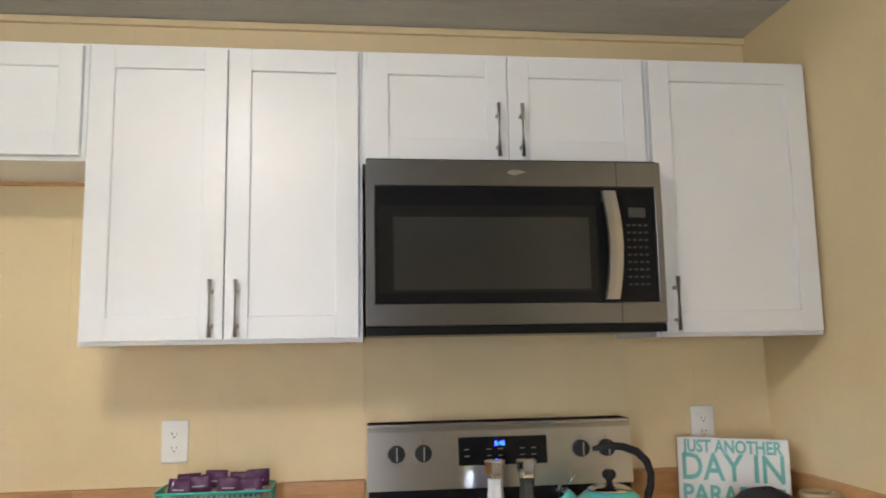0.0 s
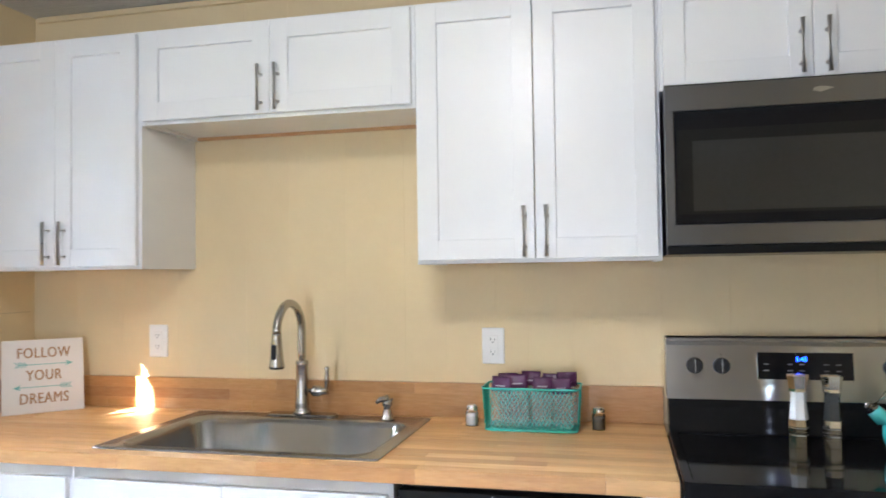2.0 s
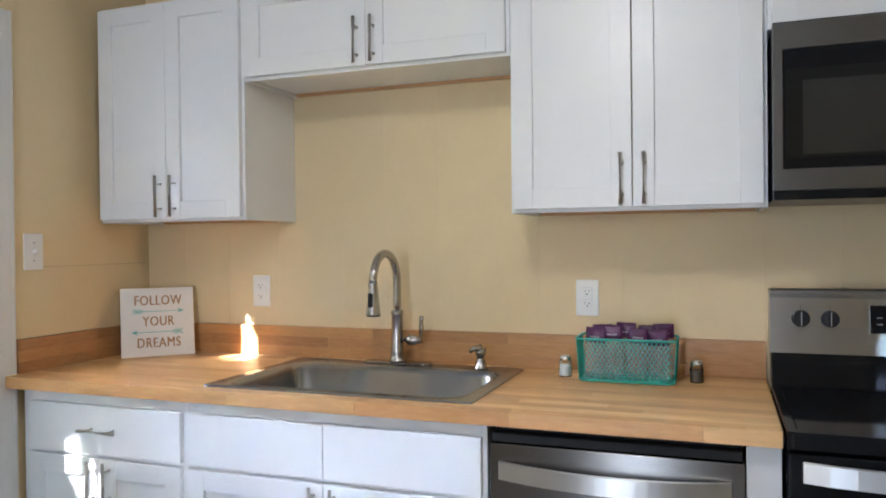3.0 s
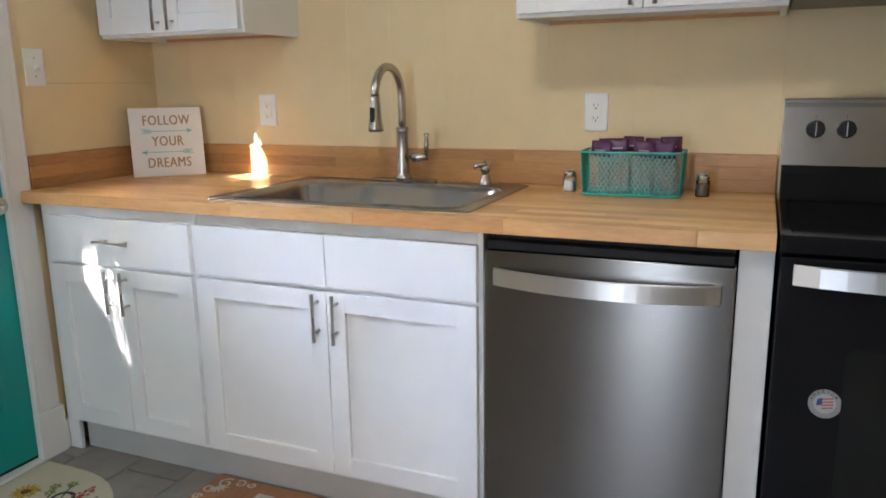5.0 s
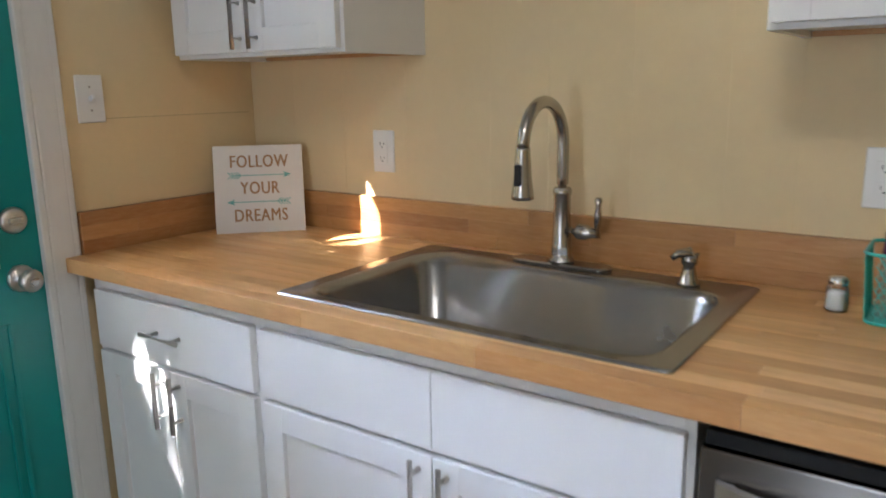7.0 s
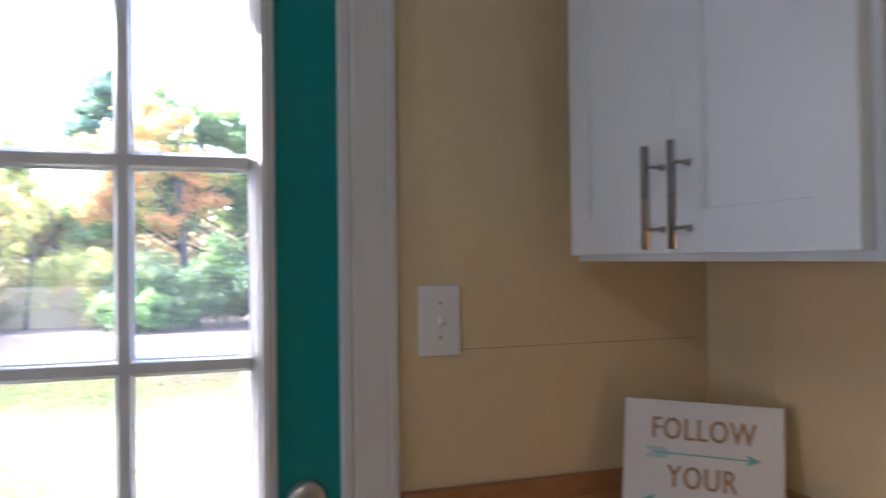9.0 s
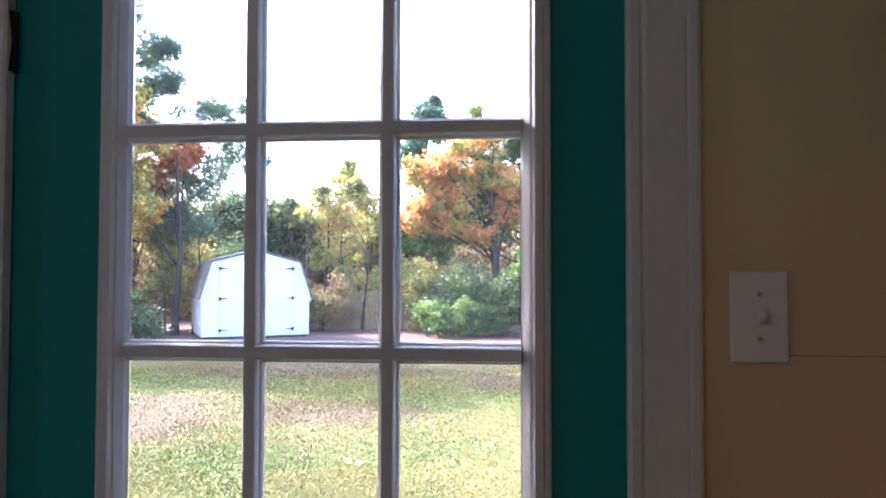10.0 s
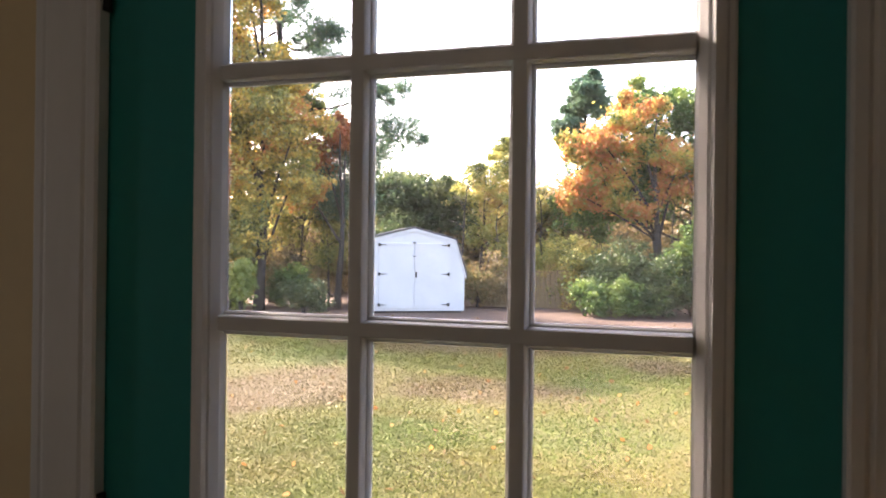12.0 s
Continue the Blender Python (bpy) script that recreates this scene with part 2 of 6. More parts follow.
def tube(points, radius, n=10, bm=None, flat=1.0):
    """A round bar along a line of points; radius may be a list."""
    pts = [Vector(p) for p in points]
    radii = radius if isinstance(radius, (list, tuple)) else [radius] * len(pts)
    up = Vector((0, 0, 1))
    loops = []
    for i, p in enumerate(pts):
        d = (pts[min(i + 1, len(pts) - 1)] - pts[max(i - 1, 0)]).normalized()
        side = d.cross(up if abs(d.z) < 0.95 else Vector((1, 0, 0)))
        side.normalize()
        other = side.cross(d).normalized()
        if i and loops:
            ref = (Vector(loops[-1][0]) - pts[i - 1]).normalized()
            side = (ref - d * ref.dot(d)).normalized()
            other = d.cross(side).normalized()
        loops.append([tuple(p + radii[i] * (math.cos(2 * math.pi * k / n) * side + flat * math.sin(2 * math.pi * k / n) * other)) for k in range(n)])
    return loft(loops, bm=bm)


def rounded(x0, y0, x1, y1, r, z, n=8):
    """The corners of a rounded rectangle, as a loop."""
    out = []
    for cx, cy, a in ((x1 - r, y1 - r, 0), (x0 + r, y1 - r, 90), (x0 + r, y0 + r, 180), (x1 - r, y0 + r, 270)):
        for k in range(n + 1):
            t = radians(a + 90 * k / n)
            out.append((cx + r * math.cos(t), cy + r * math.sin(t), z))
    return out


def slab_xz(loop_xz, y0, y1, bm=None):
    """A flat body from an outline in x and z, between two depths."""
    return loft([[(x, y0, z) for x, z in loop_xz], [(x, y1, z) for x, z in loop_xz]], bm=bm)


def letters(text, size, depth=0.0008, spacing=1.0, bold=0.0):
    """The letters as a mesh, upright in x and z, centred, facing -y."""
    cu = bpy.data.curves.new("letters", "FONT")
    cu.body, cu.size, cu.extrude, cu.space_character, cu.offset = text, size, depth / 2, spacing, bold
    cu.align_x, cu.align_y, cu.resolution_u = "CENTER", "CENTER", 3
    ob = bpy.data.objects.new("letters", cu)
    scene.collection.objects.link(ob)
    bpy.context.view_layer.update()
    me = bpy.data.meshes.new_from_object(ob.evaluated_get(bpy.context.evaluated_depsgraph_get()))
    bpy.data.objects.remove(ob)
    bm = bmesh.new()
    bm.from_mesh(me)
    bpy.data.meshes.remove(me)
    bm.transform(pose(0, 0, 0, 90))
    return bm


def structure(name, bm, material, label, category):
    return tagged(part(name, bm, material), label, category, kind="structure")


# ---------------------------------------------------------------- room shell
T = 0.12
bm = box(-T, 0.006, FLOOR - 0.1, ROOM_X + T, T, CEIL + 0.1)
wall_north = structure("wall_north", bm, WALL, "cream painted wall panelling behind the cabinets", "wall")

# door wall, with an opening for the exterior door
D0, D1, DTOP = -1.640, -0.722, 2.005
bm = bmesh.new()
box(-T, D1, FLOOR - 0.1, 0, 0.006, CEIL + 0.1, bm=bm)
box(-T, ROOM_Y - T, FLOOR - 0.1, 0, D0, CEIL + 0.1, bm=bm)
box(-T, D0, DTOP, 0, D1, CEIL + 0.1, bm=bm)
box(-T, D0, FLOOR - 0.1, 0, D1, FLOOR - 0.004, bm=bm)
wall_west = structure("wall_west", bm, WALL, "cream painted wall with the back door", "wall")
wall_east = structure("wall_east", box(ROOM_X, ROOM_Y - T, FLOOR - 0.1, ROOM_X + T, 0.006, CEIL + 0.1), WALL, "cream painted side wall beside the cabinets", "wall")

# wall with a window, across the kitchen from the cabinets
WX0, WX1, WZ0, WZ1 = 1.32, 1.74, 0.10, 2.06
bm = bmesh.new()
box(0, ROOM_Y - T, FLOOR - 0.1, WX0, ROOM_Y, CEIL + 0.1, bm=bm)
box(WX1, ROOM_Y - T, FLOOR - 0.1, ROOM_X, ROOM_Y, CEIL + 0.1, bm=bm)
box(WX0, ROOM_Y - T, FLOOR - 0.1, WX1, ROOM_Y, WZ0, bm=bm)
box(WX0, ROOM_Y - T, WZ1, WX1, ROOM_Y, CEIL + 0.1, bm=bm)
wall_south = structure("wall_south", bm, WALL, "cream painted wall with a window", "wall")

ceiling = structure("ceiling", box(0, ROOM_Y, CEIL, ROOM_X, 0.006, CEIL + 0.08), CEILING, "grey-white painted ceiling with brushed texture", "ceiling")
floor = structure("floor", box(0, ROOM_Y, FLOOR - 0.08, ROOM_X, 0.006, FLOOR - 0.005), surface("grout", (0.52, 0.51, 0.49), (0.42, 0.41, 0.39), 0.8), "grey slate-look floor tiles with pale grout", "floor")

cove = structure("trim_north", box(0.02, -0.014, CEIL - 0.024, ROOM_X, 0.0055, CEIL - 0.002, 0.003), WALL, "thin cream ceiling trim strip", "trim")

# ---------------------------------------------------------------- cabinets
HANDLE_R = 0.006


def bar_pull(x, y, z, length, upright, parent):
    """A round bar pull on two posts, in front of the face at y."""
    h = length / 2
    bm = bmesh.new()
    reach = 0.029
    if upright:
        tube([(x, y - reach, z - h), (x, y - reach, z + h)], HANDLE_R, 12, bm)
        for s in (-1, 1):
            tube([(x, y, z + s * (h - 0.028)), (x, y - reach, z + s * (h - 0.028))], 0.0056, 8, bm)
    else:
        tube([(x - h, y - reach, z), (x + h, y - reach, z)], HANDLE_R, 12, bm)
        for s in (-1, 1):
            tube([(x + s * (h - 0.028), y, z), (x + s * (h - 0.028), y - reach, z)], 0.0056, 8, bm)
    return part("handle", bm, NICKEL, parent, "brushed nickel bar handle", smooth=True)


def shaker_door(x0, x1, z0, z1, y, parent, stile=0.058, name="door"):
    """A shaker door whose outer face lies at y: a frame round a recessed panel."""
    b = 0.0016
    d = part(name, box(x0 + stile - 0.002, y + 0.0115, z0 + stile - 0.002, x1 - stile + 0.002, y + 0.016, z1 - stile + 0.002), WHITE, parent)
    part("stile", box(x0, y, z0, x0 + stile, y + 0.019, z1, b), WHITE, d)
    part("stile", box(x1 - stile, y, z0, x1, y + 0.019, z1, b), WHITE, d)
    part("rail", box(x0 + stile - 0.0004, y + 0.0003, z0, x1 - stile + 0.0004, y + 0.019, z0 + stile, b), WHITE, d)
    part("rail", box(x0 + stile - 0.0004, y + 0.0003, z1 - stile, x1 - stile + 0.0004, y + 0.019, z1, b), WHITE, d)
    return d


UY = -0.336


def upper_cabinet(x0, x1, z0, z1, doors, label, handles):
    c = thing("wall_cabinet", label, "cabinet", "white wall cabinets", at=(x0, 0, z0))
    yb = UY + 0.020
    part("side", box(x0, yb, z0, x0 + 0.016, 0.0, z1, 0.001), WHITE, c)
    part("side", box(x1 - 0.016, yb, z0, x1, 0.0, z1, 0.001), WHITE, c)
    part("top_panel", box(x0 + 0.016, yb + 0.002, z1 - 0.016, x1 - 0.016, -0.001, z1 - 0.001), WHITE, c)
    part("bottom_panel", box(x0 + 0.016, yb + 0.002, z0 + 0.012, x1 - 0.016, -0.016, z0 + 0.026), WHITE, c)
    part("face_rail", box(x0 + 0.0161, yb + 0.0005, z0 + 0.0004, x1 - 0.0161, yb + 0.018, z0 + 0.032, 0.001), WHITE, c)
    part("face_rail", box(x0 + 0.0161, yb + 0.0005, z1 - 0.035, x1 - 0.0161, yb + 0.018, z1 - 0.0004), WHITE, c)
    part("face_stile", box(x0 + 0.0161, yb + 0.0008, z0 + 0.032, x0 + 0.045, yb + 0.018, z1 - 0.035), WHITE, c)
    part("face_stile", box(x1 - 0.045, yb + 0.0008, z0 + 0.032, x1 - 0.0161, yb + 0.018, z1 - 0.035), WHITE, c)
    part("hanging_rail", box(x0 + 0.017, -0.015, z0 + 0.002, x1 - 0.017, -0.0012, z0 + 0.020), PLY, c, "bare brown wood rail under the back edge")
    for (a, b), hx in zip(doors, handles):
        d = shaker_door(a, b, z0 + 0.011, z1 - 0.010, UY, c)
        bar_pull(hx, UY, z0 + 0.088 if z1 - z0 > 0.5 else z0 + 0.087, 0.142, True, d)
    return c


TOPZ, LOWZ, MIDZ = 2.190, 1.416, 1.880
upper_cabinet(0.074, 0.692, LOWZ, TOPZ, [(0.082, 0.3775), (0.3795, 0.682)], "white shaker two-door wall cabinet in the corner by the door", [0.355, 0.416])
upper_cabinet(0.693, 1.614, MIDZ, TOPZ, [(0.705, 1.1525), (1.1545, 1.604)], "short white shaker wall cabinet above the sink", [1.125, 1.182])
upper_cabinet(1.615, 2.308, LOWZ, TOPZ, [(1.625, 1.962), (1.965, 2.298)], "white shaker two-door wall cabinet above the counter", [1.934, 1.996])
upper_cabinet(2.309, 3.087, MIDZ, TOPZ, [(2.319, 2.6965), (2.6985, 3.078)], "short white shaker wall cabinet above the microwave", [2.667, 2.731])
upper_cabinet(3.088, 3.566, LOWZ, TOPZ, [(3.096, 3.556)], "white shaker single-door wall cabinet beside the microwave", [3.136])

BY = -0.648


def base_cabinet(x0, x1, label, split, drawer):
    """A base cabinet with two doors below and a drawer, or two blank fronts, above."""
    c = thing("base_cabinet", label, "cabinet", "white base cabinets", at=(x0, 0, FLOOR))
    yb = BY + 0.020
    part("side", box(x0, yb, 0.092, x0 + 0.016, -0.002, 0.874, 0.001), WHITE, c)
    part("side", box(x1 - 0.016, yb, 0.092, x1, -0.002, 0.874, 0.001), WHITE, c)
    part("bottom_panel", box(x0 + 0.016, yb + 0.001, 0.092, x1 - 0.016, -0.002, 0.110), WHITE, c)
    part("back_panel", box(x0 + 0.016, -0.014, 0.110, x1 - 0.016, -0.003, 0.874), WHITE, c)
    part("face_rail", box(x0 + 0.0161, yb + 0.0005, 0.835, x1 - 0.0161, yb + 0.018, 0.8738, 0.001), WHITE, c)
    part("face_rail", box(x0 + 0.0161, yb + 0.0006, 0.655, x1 - 0.0161, yb + 0.018, 0.690), WHITE, c)
    part("face_stile", box(x0 + 0.0161, yb + 0.0008, 0.093, x0 + 0.045, yb + 0.018, 0.835), WHITE, c)
    part("face_stile", box(x1 - 0.045, yb + 0.0008, 0.093, x1 - 0.0161, yb + 0.018, 0.835), WHITE, c)
    part("toe_kick", box(x0, -0.572, FLOOR, x1, -0.560, 0.092), TOE, c, "dull white toe kick")
    a, b = x0 + 0.012, x1 - 0.012
    fronts = [(a, b)] if drawer else [(a, split - 0.0012), (split + 0.0012, b)]
    for p, q in fronts:
        f = part("drawer_front" if drawer else "blank_front", box(p, BY, 0.684, q, BY + 0.019, 0.836, 0.002), WHITE, c)
        if drawer:
            bar_pull((p + q) / 2 + 0.004, BY, 0.762, 0.142, False, f)
    for p, q, hx in ((a, split - 0.0012, split - 0.030), (split + 0.0012, b, split + 0.034)):
        d = shaker_door(p, q, 0.108, 0.671, BY, c)
        bar_pull(hx, BY, 0.597, 0.142, True, d)
    return c


TOE = surface("toe_kick_paint", (0.62, 0.61, 0.58), (0.50, 0.49, 0.46), 0.5)
base_cabinet(0.072, 0.694, "white shaker base cabinet with one drawer and two doors", 0.380, True)
base_cabinet(0.695, 1.629, "white shaker sink base cabinet with two blank fronts", 1.162, False)
base_cabinet(3.090, 3.560, "white shaker base cabinet beside the range", 3.325, True)

corner_filler = thing("filler_panel", "narrow white filler strip between the cabinet and the wall", "panel", at=(0.03, -0.6, FLOOR))
part("board", box(0.0175, -0.606, FLOOR + 0.001, 0.0715, -0.590, 0.874, 0.0015), WHITE, corner_filler)

filler = thing("filler_panel", "narrow white filler panel beside the dishwasher", "panel", at=(2.244, -0.3, FLOOR))
part("board", box(2.242, -0.634, FLOOR, 2.316, -0.614, 0.874, 0.0015), WHITE, filler)
part("side_board", box(2.298, -0.6135, FLOOR, 2.316, -0.004, 0.874, 0.0015), WHITE, filler)
part("toe_board", box(2.2425, -0.61, FLOOR, 2.297, -0.60, 0.09, 0.001), TOE, filler)

# ---------------------------------------------------------------- exterior door
def door_frame():
    """Casings, jambs and threshold round the door."""
    def casing(name, y0, y1, z0, z1, flip=False):
        """A moulded casing: a flat field, a shallow groove and a thicker outer edge."""
        w = y1 - y0
        prof = [(0.0, 0.0005), (0.0, 0.011), (0.04, 0.014), (0.14, 0.0150), (0.18, 0.0142), (0.22, 0.0152), (0.60, 0.0165), (0.74, 0.0175), (0.79, 0.0155), (0.84, 0.0195), (0.96, 0.0205), (1.0, 0.018), (1.0, 0.0005)]
        sec = [(x, y1 - u * w if flip else y0 + u * w) for u, x in prof]
        if w > z1 - z0:
            h = z1 - z0
            bm = loft([[(x, e, z0 + u * h) for u, x in prof] for e in (y0, y1)])
        else:
            bm = loft([[(x, y, e) for x, y in sec] for e in (z0, z1)])
        structure(name, bm, TRIM, "white painted door casing", "trim")
    casing("trim_door_north", D1 - 0.006, -0.628, FLOOR + 0.175, DTOP + 0.10, True)
    casing("trim_door_south", -1.745, D0 + 0.010, FLOOR + 0.175, DTOP + 0.10)
    casing("trim_door_head", D0 + 0.0105, D1 - 0.0065, DTOP - 0.008, DTOP + 0.10)
    for n, a, b in (("trim_plinth_north", D1 - 0.008, -0.622), ("trim_plinth_south", -1.752, D0 + 0.012)):
        structure(n, box(0.0005, a, FLOOR, 0.026, b, FLOOR + 0.174, 0.003), TRIM, "white plinth block under the door casing", "trim")
    jamb = bmesh.new()
    box(-T, D1 + 0.0005, FLOOR, -0.001, D1 + 0.0008, DTOP, bm=jamb)
    box(-T, D1 - 0.003, FLOOR, -0.052, D1 - 0.0005, DTOP - 0.001, bm=jamb)
    box(-T, D0 + 0.0005, FLOOR, -0.052, D0 + 0.003, DTOP - 0.001, bm=jamb)
    box(-T, D0 + 0.003, DTOP - 0.006, -0.052, D1 - 0.003, DTOP - 0.001, bm=jamb)
    structure("trim_jamb", jamb, TRIM, "white door jamb", "trim")
    structure("threshold", box(-T - 0.02, D0 + 0.003, FLOOR - 0.003, 0.03, D1 - 0.003, FLOOR + 0.010, 0.003), TRIM, "pale door threshold strip", "threshold")


door_frame()
structure("baseboard_west", box(0.0005, ROOM_Y, FLOOR, 0.016, -1.753, FLOOR + 0.11, 0.003), TRIM, "white baseboard", "baseboard")
structure("baseboard_corner", box(0.0005, -0.621, FLOOR, 0.016, -0.574, FLOOR + 0.11, 0.003), TRIM, "short white baseboard beside the cabinet", "baseboard")
structure("baseboard_east", box(ROOM_X - 0.016, ROOM_Y, FLOOR, ROOM_X - 0.0005, -0.70, FLOOR + 0.11, 0.003), TRIM, "white baseboard", "baseboard")
structure("baseboard_south", box(0.017, ROOM_Y + 0.0005, FLOOR, ROOM_X - 0.017, ROOM_Y + 0.016, FLOOR + 0.11, 0.003), TRIM, "white baseboard", "baseboard")

GY0, GY1, GZ0, GZ1 = -1.449, -0.872, 0.958, 1.886
DF, DB = -0.002, -0.046


def entrance_door():
    door = tagged(thing("door_1", at=(0, D1, FLOOR)), "teal painted back door with nine glass panes, closed", "door", kind="structure")
    bm = bmesh.new()
    y0, y1, z0, z1 = D0 + 0.004, D1 - 0.004, FLOOR + 0.022, DTOP - 0.007
    box(DB, y0, z0, DF, GY0 - 0.034, z1, bm=bm)
    box(DB, GY1 + 0.034, z0, DF, y1, z1, bm=bm)
    box(DB, GY0 - 0.034, z0, DF, GY1 + 0.034, GZ0 - 0.034, bm=bm)
    box(DB, GY0 - 0.034, GZ1 + 0.034, DF, GY1 + 0.034, z1, bm=bm)
    slab = part("slab", bm, TEAL_DOOR, door)
    # raised mouldings of the two lower panels
    for a, b in ((-1.135, -0.822), (-1.540, -1.228)):
        bm = bmesh.new()
        for inset, w in ((0.0, 0.012), (0.030, 0.008)):
            p, q, r, s = a + inset, b - inset, 0.185 + inset, 0.775 - inset
            box(DF - 0.001, p, r, DF + 0.006, p + w, s, 0.0025, bm)
            box(DF - 0.001, q - w, r, DF + 0.006, q, s, 0.0025, bm)
            box(DF - 0.001, p + w, r, DF + 0.0058, q - w, r + w, 0.0025, bm)
            box(DF - 0.001, p + w, s - w, DF + 0.0058, q - w, s, 0.0025, bm)
        part("panel_moulding", bm, TEAL_DOOR, slab)
    part("sweep", box(DB, y0, FLOOR + 0.0105, DF - 0.002, y1, FLOOR + 0.021), BLACK_PLASTIC, door, "black rubber sweep")

    # frame round the glass: stepped profile, mitred
    prof = ((0.041, 0.000), (0.041, 0.007), (0.038, 0.010), (0.033, 0.010), (0.030, 0.014), (0.019, 0.016), (0.015, 0.011), (0.012, 0.010), (0.003, 0.001), (0.000, -0.009))
    def ring(off, x):
        return [(DF + x, GY0 - off, GZ0 - off), (DF + x, GY1 + off, GZ0 - off), (DF + x, GY1 + off, GZ1 + off), (DF + x, GY0 - off, GZ1 + off)]
    frame_in = part("window_frame", loft([ring(o, x) for o, x in prof], False, False), TRIM, door, "white moulded frame round the glass")
    frame_out = loft([[(DB - x, y, z) for _, y, z in ring(o, 0)] for o, x in ((0.060, 0.0), (0.060, 0.008), (0.050, 0.012), (0.034, 0.010), (0.030, 0.004))], False, False)
    part("outer_frame", frame_out, TRIM, door)
    part("glazing_liner", loft([ring(-0.0006, -0.009), ring(-0.0006, -0.013), ring(0.006, -0.022), ring(0.0302, DB - DF - 0.004)], False, False), TRIM, door)

    # muntins with chamfered sides, on both faces of the glass
    ys = [GY0, -1.259, -1.060, GY1]
    zs = [0.958, 1.261, 1.582, 1.886]
    def bar(horizontal, c, a, b):
        bm = bmesh.new()
        for s, x in ((1, -0.0105), (-1, -0.0145)):
            dp = 0.020 if s > 0 else 0.010
            half = [(w, x + s * f * dp) for w, f in ((0.0150, 0), (0.0150, 0.16), (0.0128, 0.34), (0.0114, 0.36), (0.0108, 0.66), (0.0094, 0.90), (0.0078, 1.0))]
            sec = half + [(-w, xx) for w, xx in reversed(half)]
            if horizontal:
                loft([[(xx, e, c + w) for w, xx in sec] for e in (a, b)], bm=bm)
            else:
                loft([[(xx, c + w, e) for w, xx in sec] for e in (a, b)], bm=bm)
        return bm
    for z in zs[1:3]:
        part("muntin", bar(True, z, GY0, GY1), TRIM, door)
    for y in ys[1:3]:
        for za, zb in zip(zs, zs[1:]):
            part("muntin", bar(False, y, za + (0.0069 if za > 1 else 0), zb - (0.0069 if zb < 1.8 else 0)), TRIM, door)
    for ya, yb in zip(ys, ys[1:]):
        for za, zb in zip(zs, zs[1:]):
            p = part("pane", box(-0.014, ya + 0.001, za + 0.001, -0.011, yb - 0.001, zb - 0.001), GLASS, door)
            p.visible_shadow = False

    # knob, dead bolt, hinges
    ky = -0.784
    bm = bmesh.new()
    prof = [(0.034, 0.0), (0.034, 0.006), (0.028, 0.012), (0.014, 0.016), (0.013, 0.030), (0.022, 0.036), (0.028, 0.046), (0.0285, 0.056), (0.024, 0.066), (0.012, 0.070)]
    bm = turned(prof, n=28)
    bm.transform(Matrix.Translation((DF, ky, 0.883)) @ pose(0, 0, 0, 0, 90))
    knob = part("knob", bm, NICKEL, door, "satin nickel door knob", smooth=True)
    bm = turned([(0.011, 0.0), (0.011, 0.004), (0.008, 0.005)], n=16)
    bm.transform(Matrix.Translation((DF + 0.068, ky, 0.883)) @ pose(0, 0, 0, 0, 90))
    part("keyhole_button", bm, CHROME, knob, smooth=True)
    bm = turned([(0.033, 0.0), (0.033, 0.006), (0.027, 0.014), (0.012, 0.016)], n=28)
    bm.transform(Matrix.Translation((DF, ky, 1.030)) @ pose(0, 0, 0, 0, 90))
    bolt = part("deadbolt", bm, NICKEL, door, "satin nickel deadbolt", smooth=True)
    part("thumb_turn", box(DF + 0.012, ky - 0.019, 1.022, DF + 0.028, ky + 0.019, 1.038, 0.005), NICKEL, bolt)
    part("strike_plate", box(-0.001, D1 - 0.0045, 0.86, 0.010, D1 - 0.001, 0.91), BLACK_PLASTIC, door, "dark strike plate")
    for z in (0.22, 0.98, 1.72):
        bm = tube([(0.008, D0 + 0.012, z - 0.045), (0.008, D0 + 0.012, z + 0.045)], 0.007, 10)
        part("hinge", bm, BLACK_PLASTIC, door, "dark metal hinge barrel", smooth=True)
    return door


entrance_door()

# window across the kitchen
window = tagged(thing("window_1", at=(1.53, ROOM_Y, WZ0)), "tall narrow white framed window across the kitchen", "window", kind="structure")
bm = bmesh.new()
for a, b, c, d in ((WX0 - 0.08, WZ0 - 0.08, WX0, WZ1 + 0.08), (WX1, WZ0 - 0.08, WX1 + 0.08, WZ1 + 0.08), (WX0 + 0.0002, WZ1, WX1 - 0.0002, WZ1 + 0.08), (WX0 + 0.0002, WZ0 - 0.08, WX1 - 0.0002, WZ0)):
    box(a, ROOM_Y + 0.0005, b, c, ROOM_Y + 0.018, d, 0.003, bm)
part("window_frame", bm, TRIM, window)
# unseen panel, added behind the daylight lamp to stop the sun
part("blind", box(WX0 + 0.004, ROOM_Y - 0.100, WZ0 + 0.004, WX1 - 0.004, ROOM_Y - 0.085, WZ1 - 0.004, 0.002), PLASTIC, window, "unseen white panel added to block the sun at the window")

# ---------------------------------------------------------------- worktops
rng = random.Random(11)


def stave_rows(a0, a1, rows, cut=None, lo=0.22, hi=0.62):
    """Lengths of staves along rows: yields (row, start, end), leaving a rectangle free."""
    for k, (r0, r1) in enumerate(rows):
        spans = [(a0, a1)]
        if cut and r1 > cut[2] + 0.001 and r0 < cut[3] - 0.001:
            spans = [(a0, cut[0]), (cut[1], a1)]
        for s0, s1 in spans:
            a = s0
            first = True
            while a < s1 - 0.001:
                ln = rng.uniform(lo, hi) * (rng.uniform(0.3, 1.0) if first else 1)
                b = min(a + ln, s1)
                if s1 - b < 0.10:
                    b = s1
                yield k, a, b
                a, first = b, False


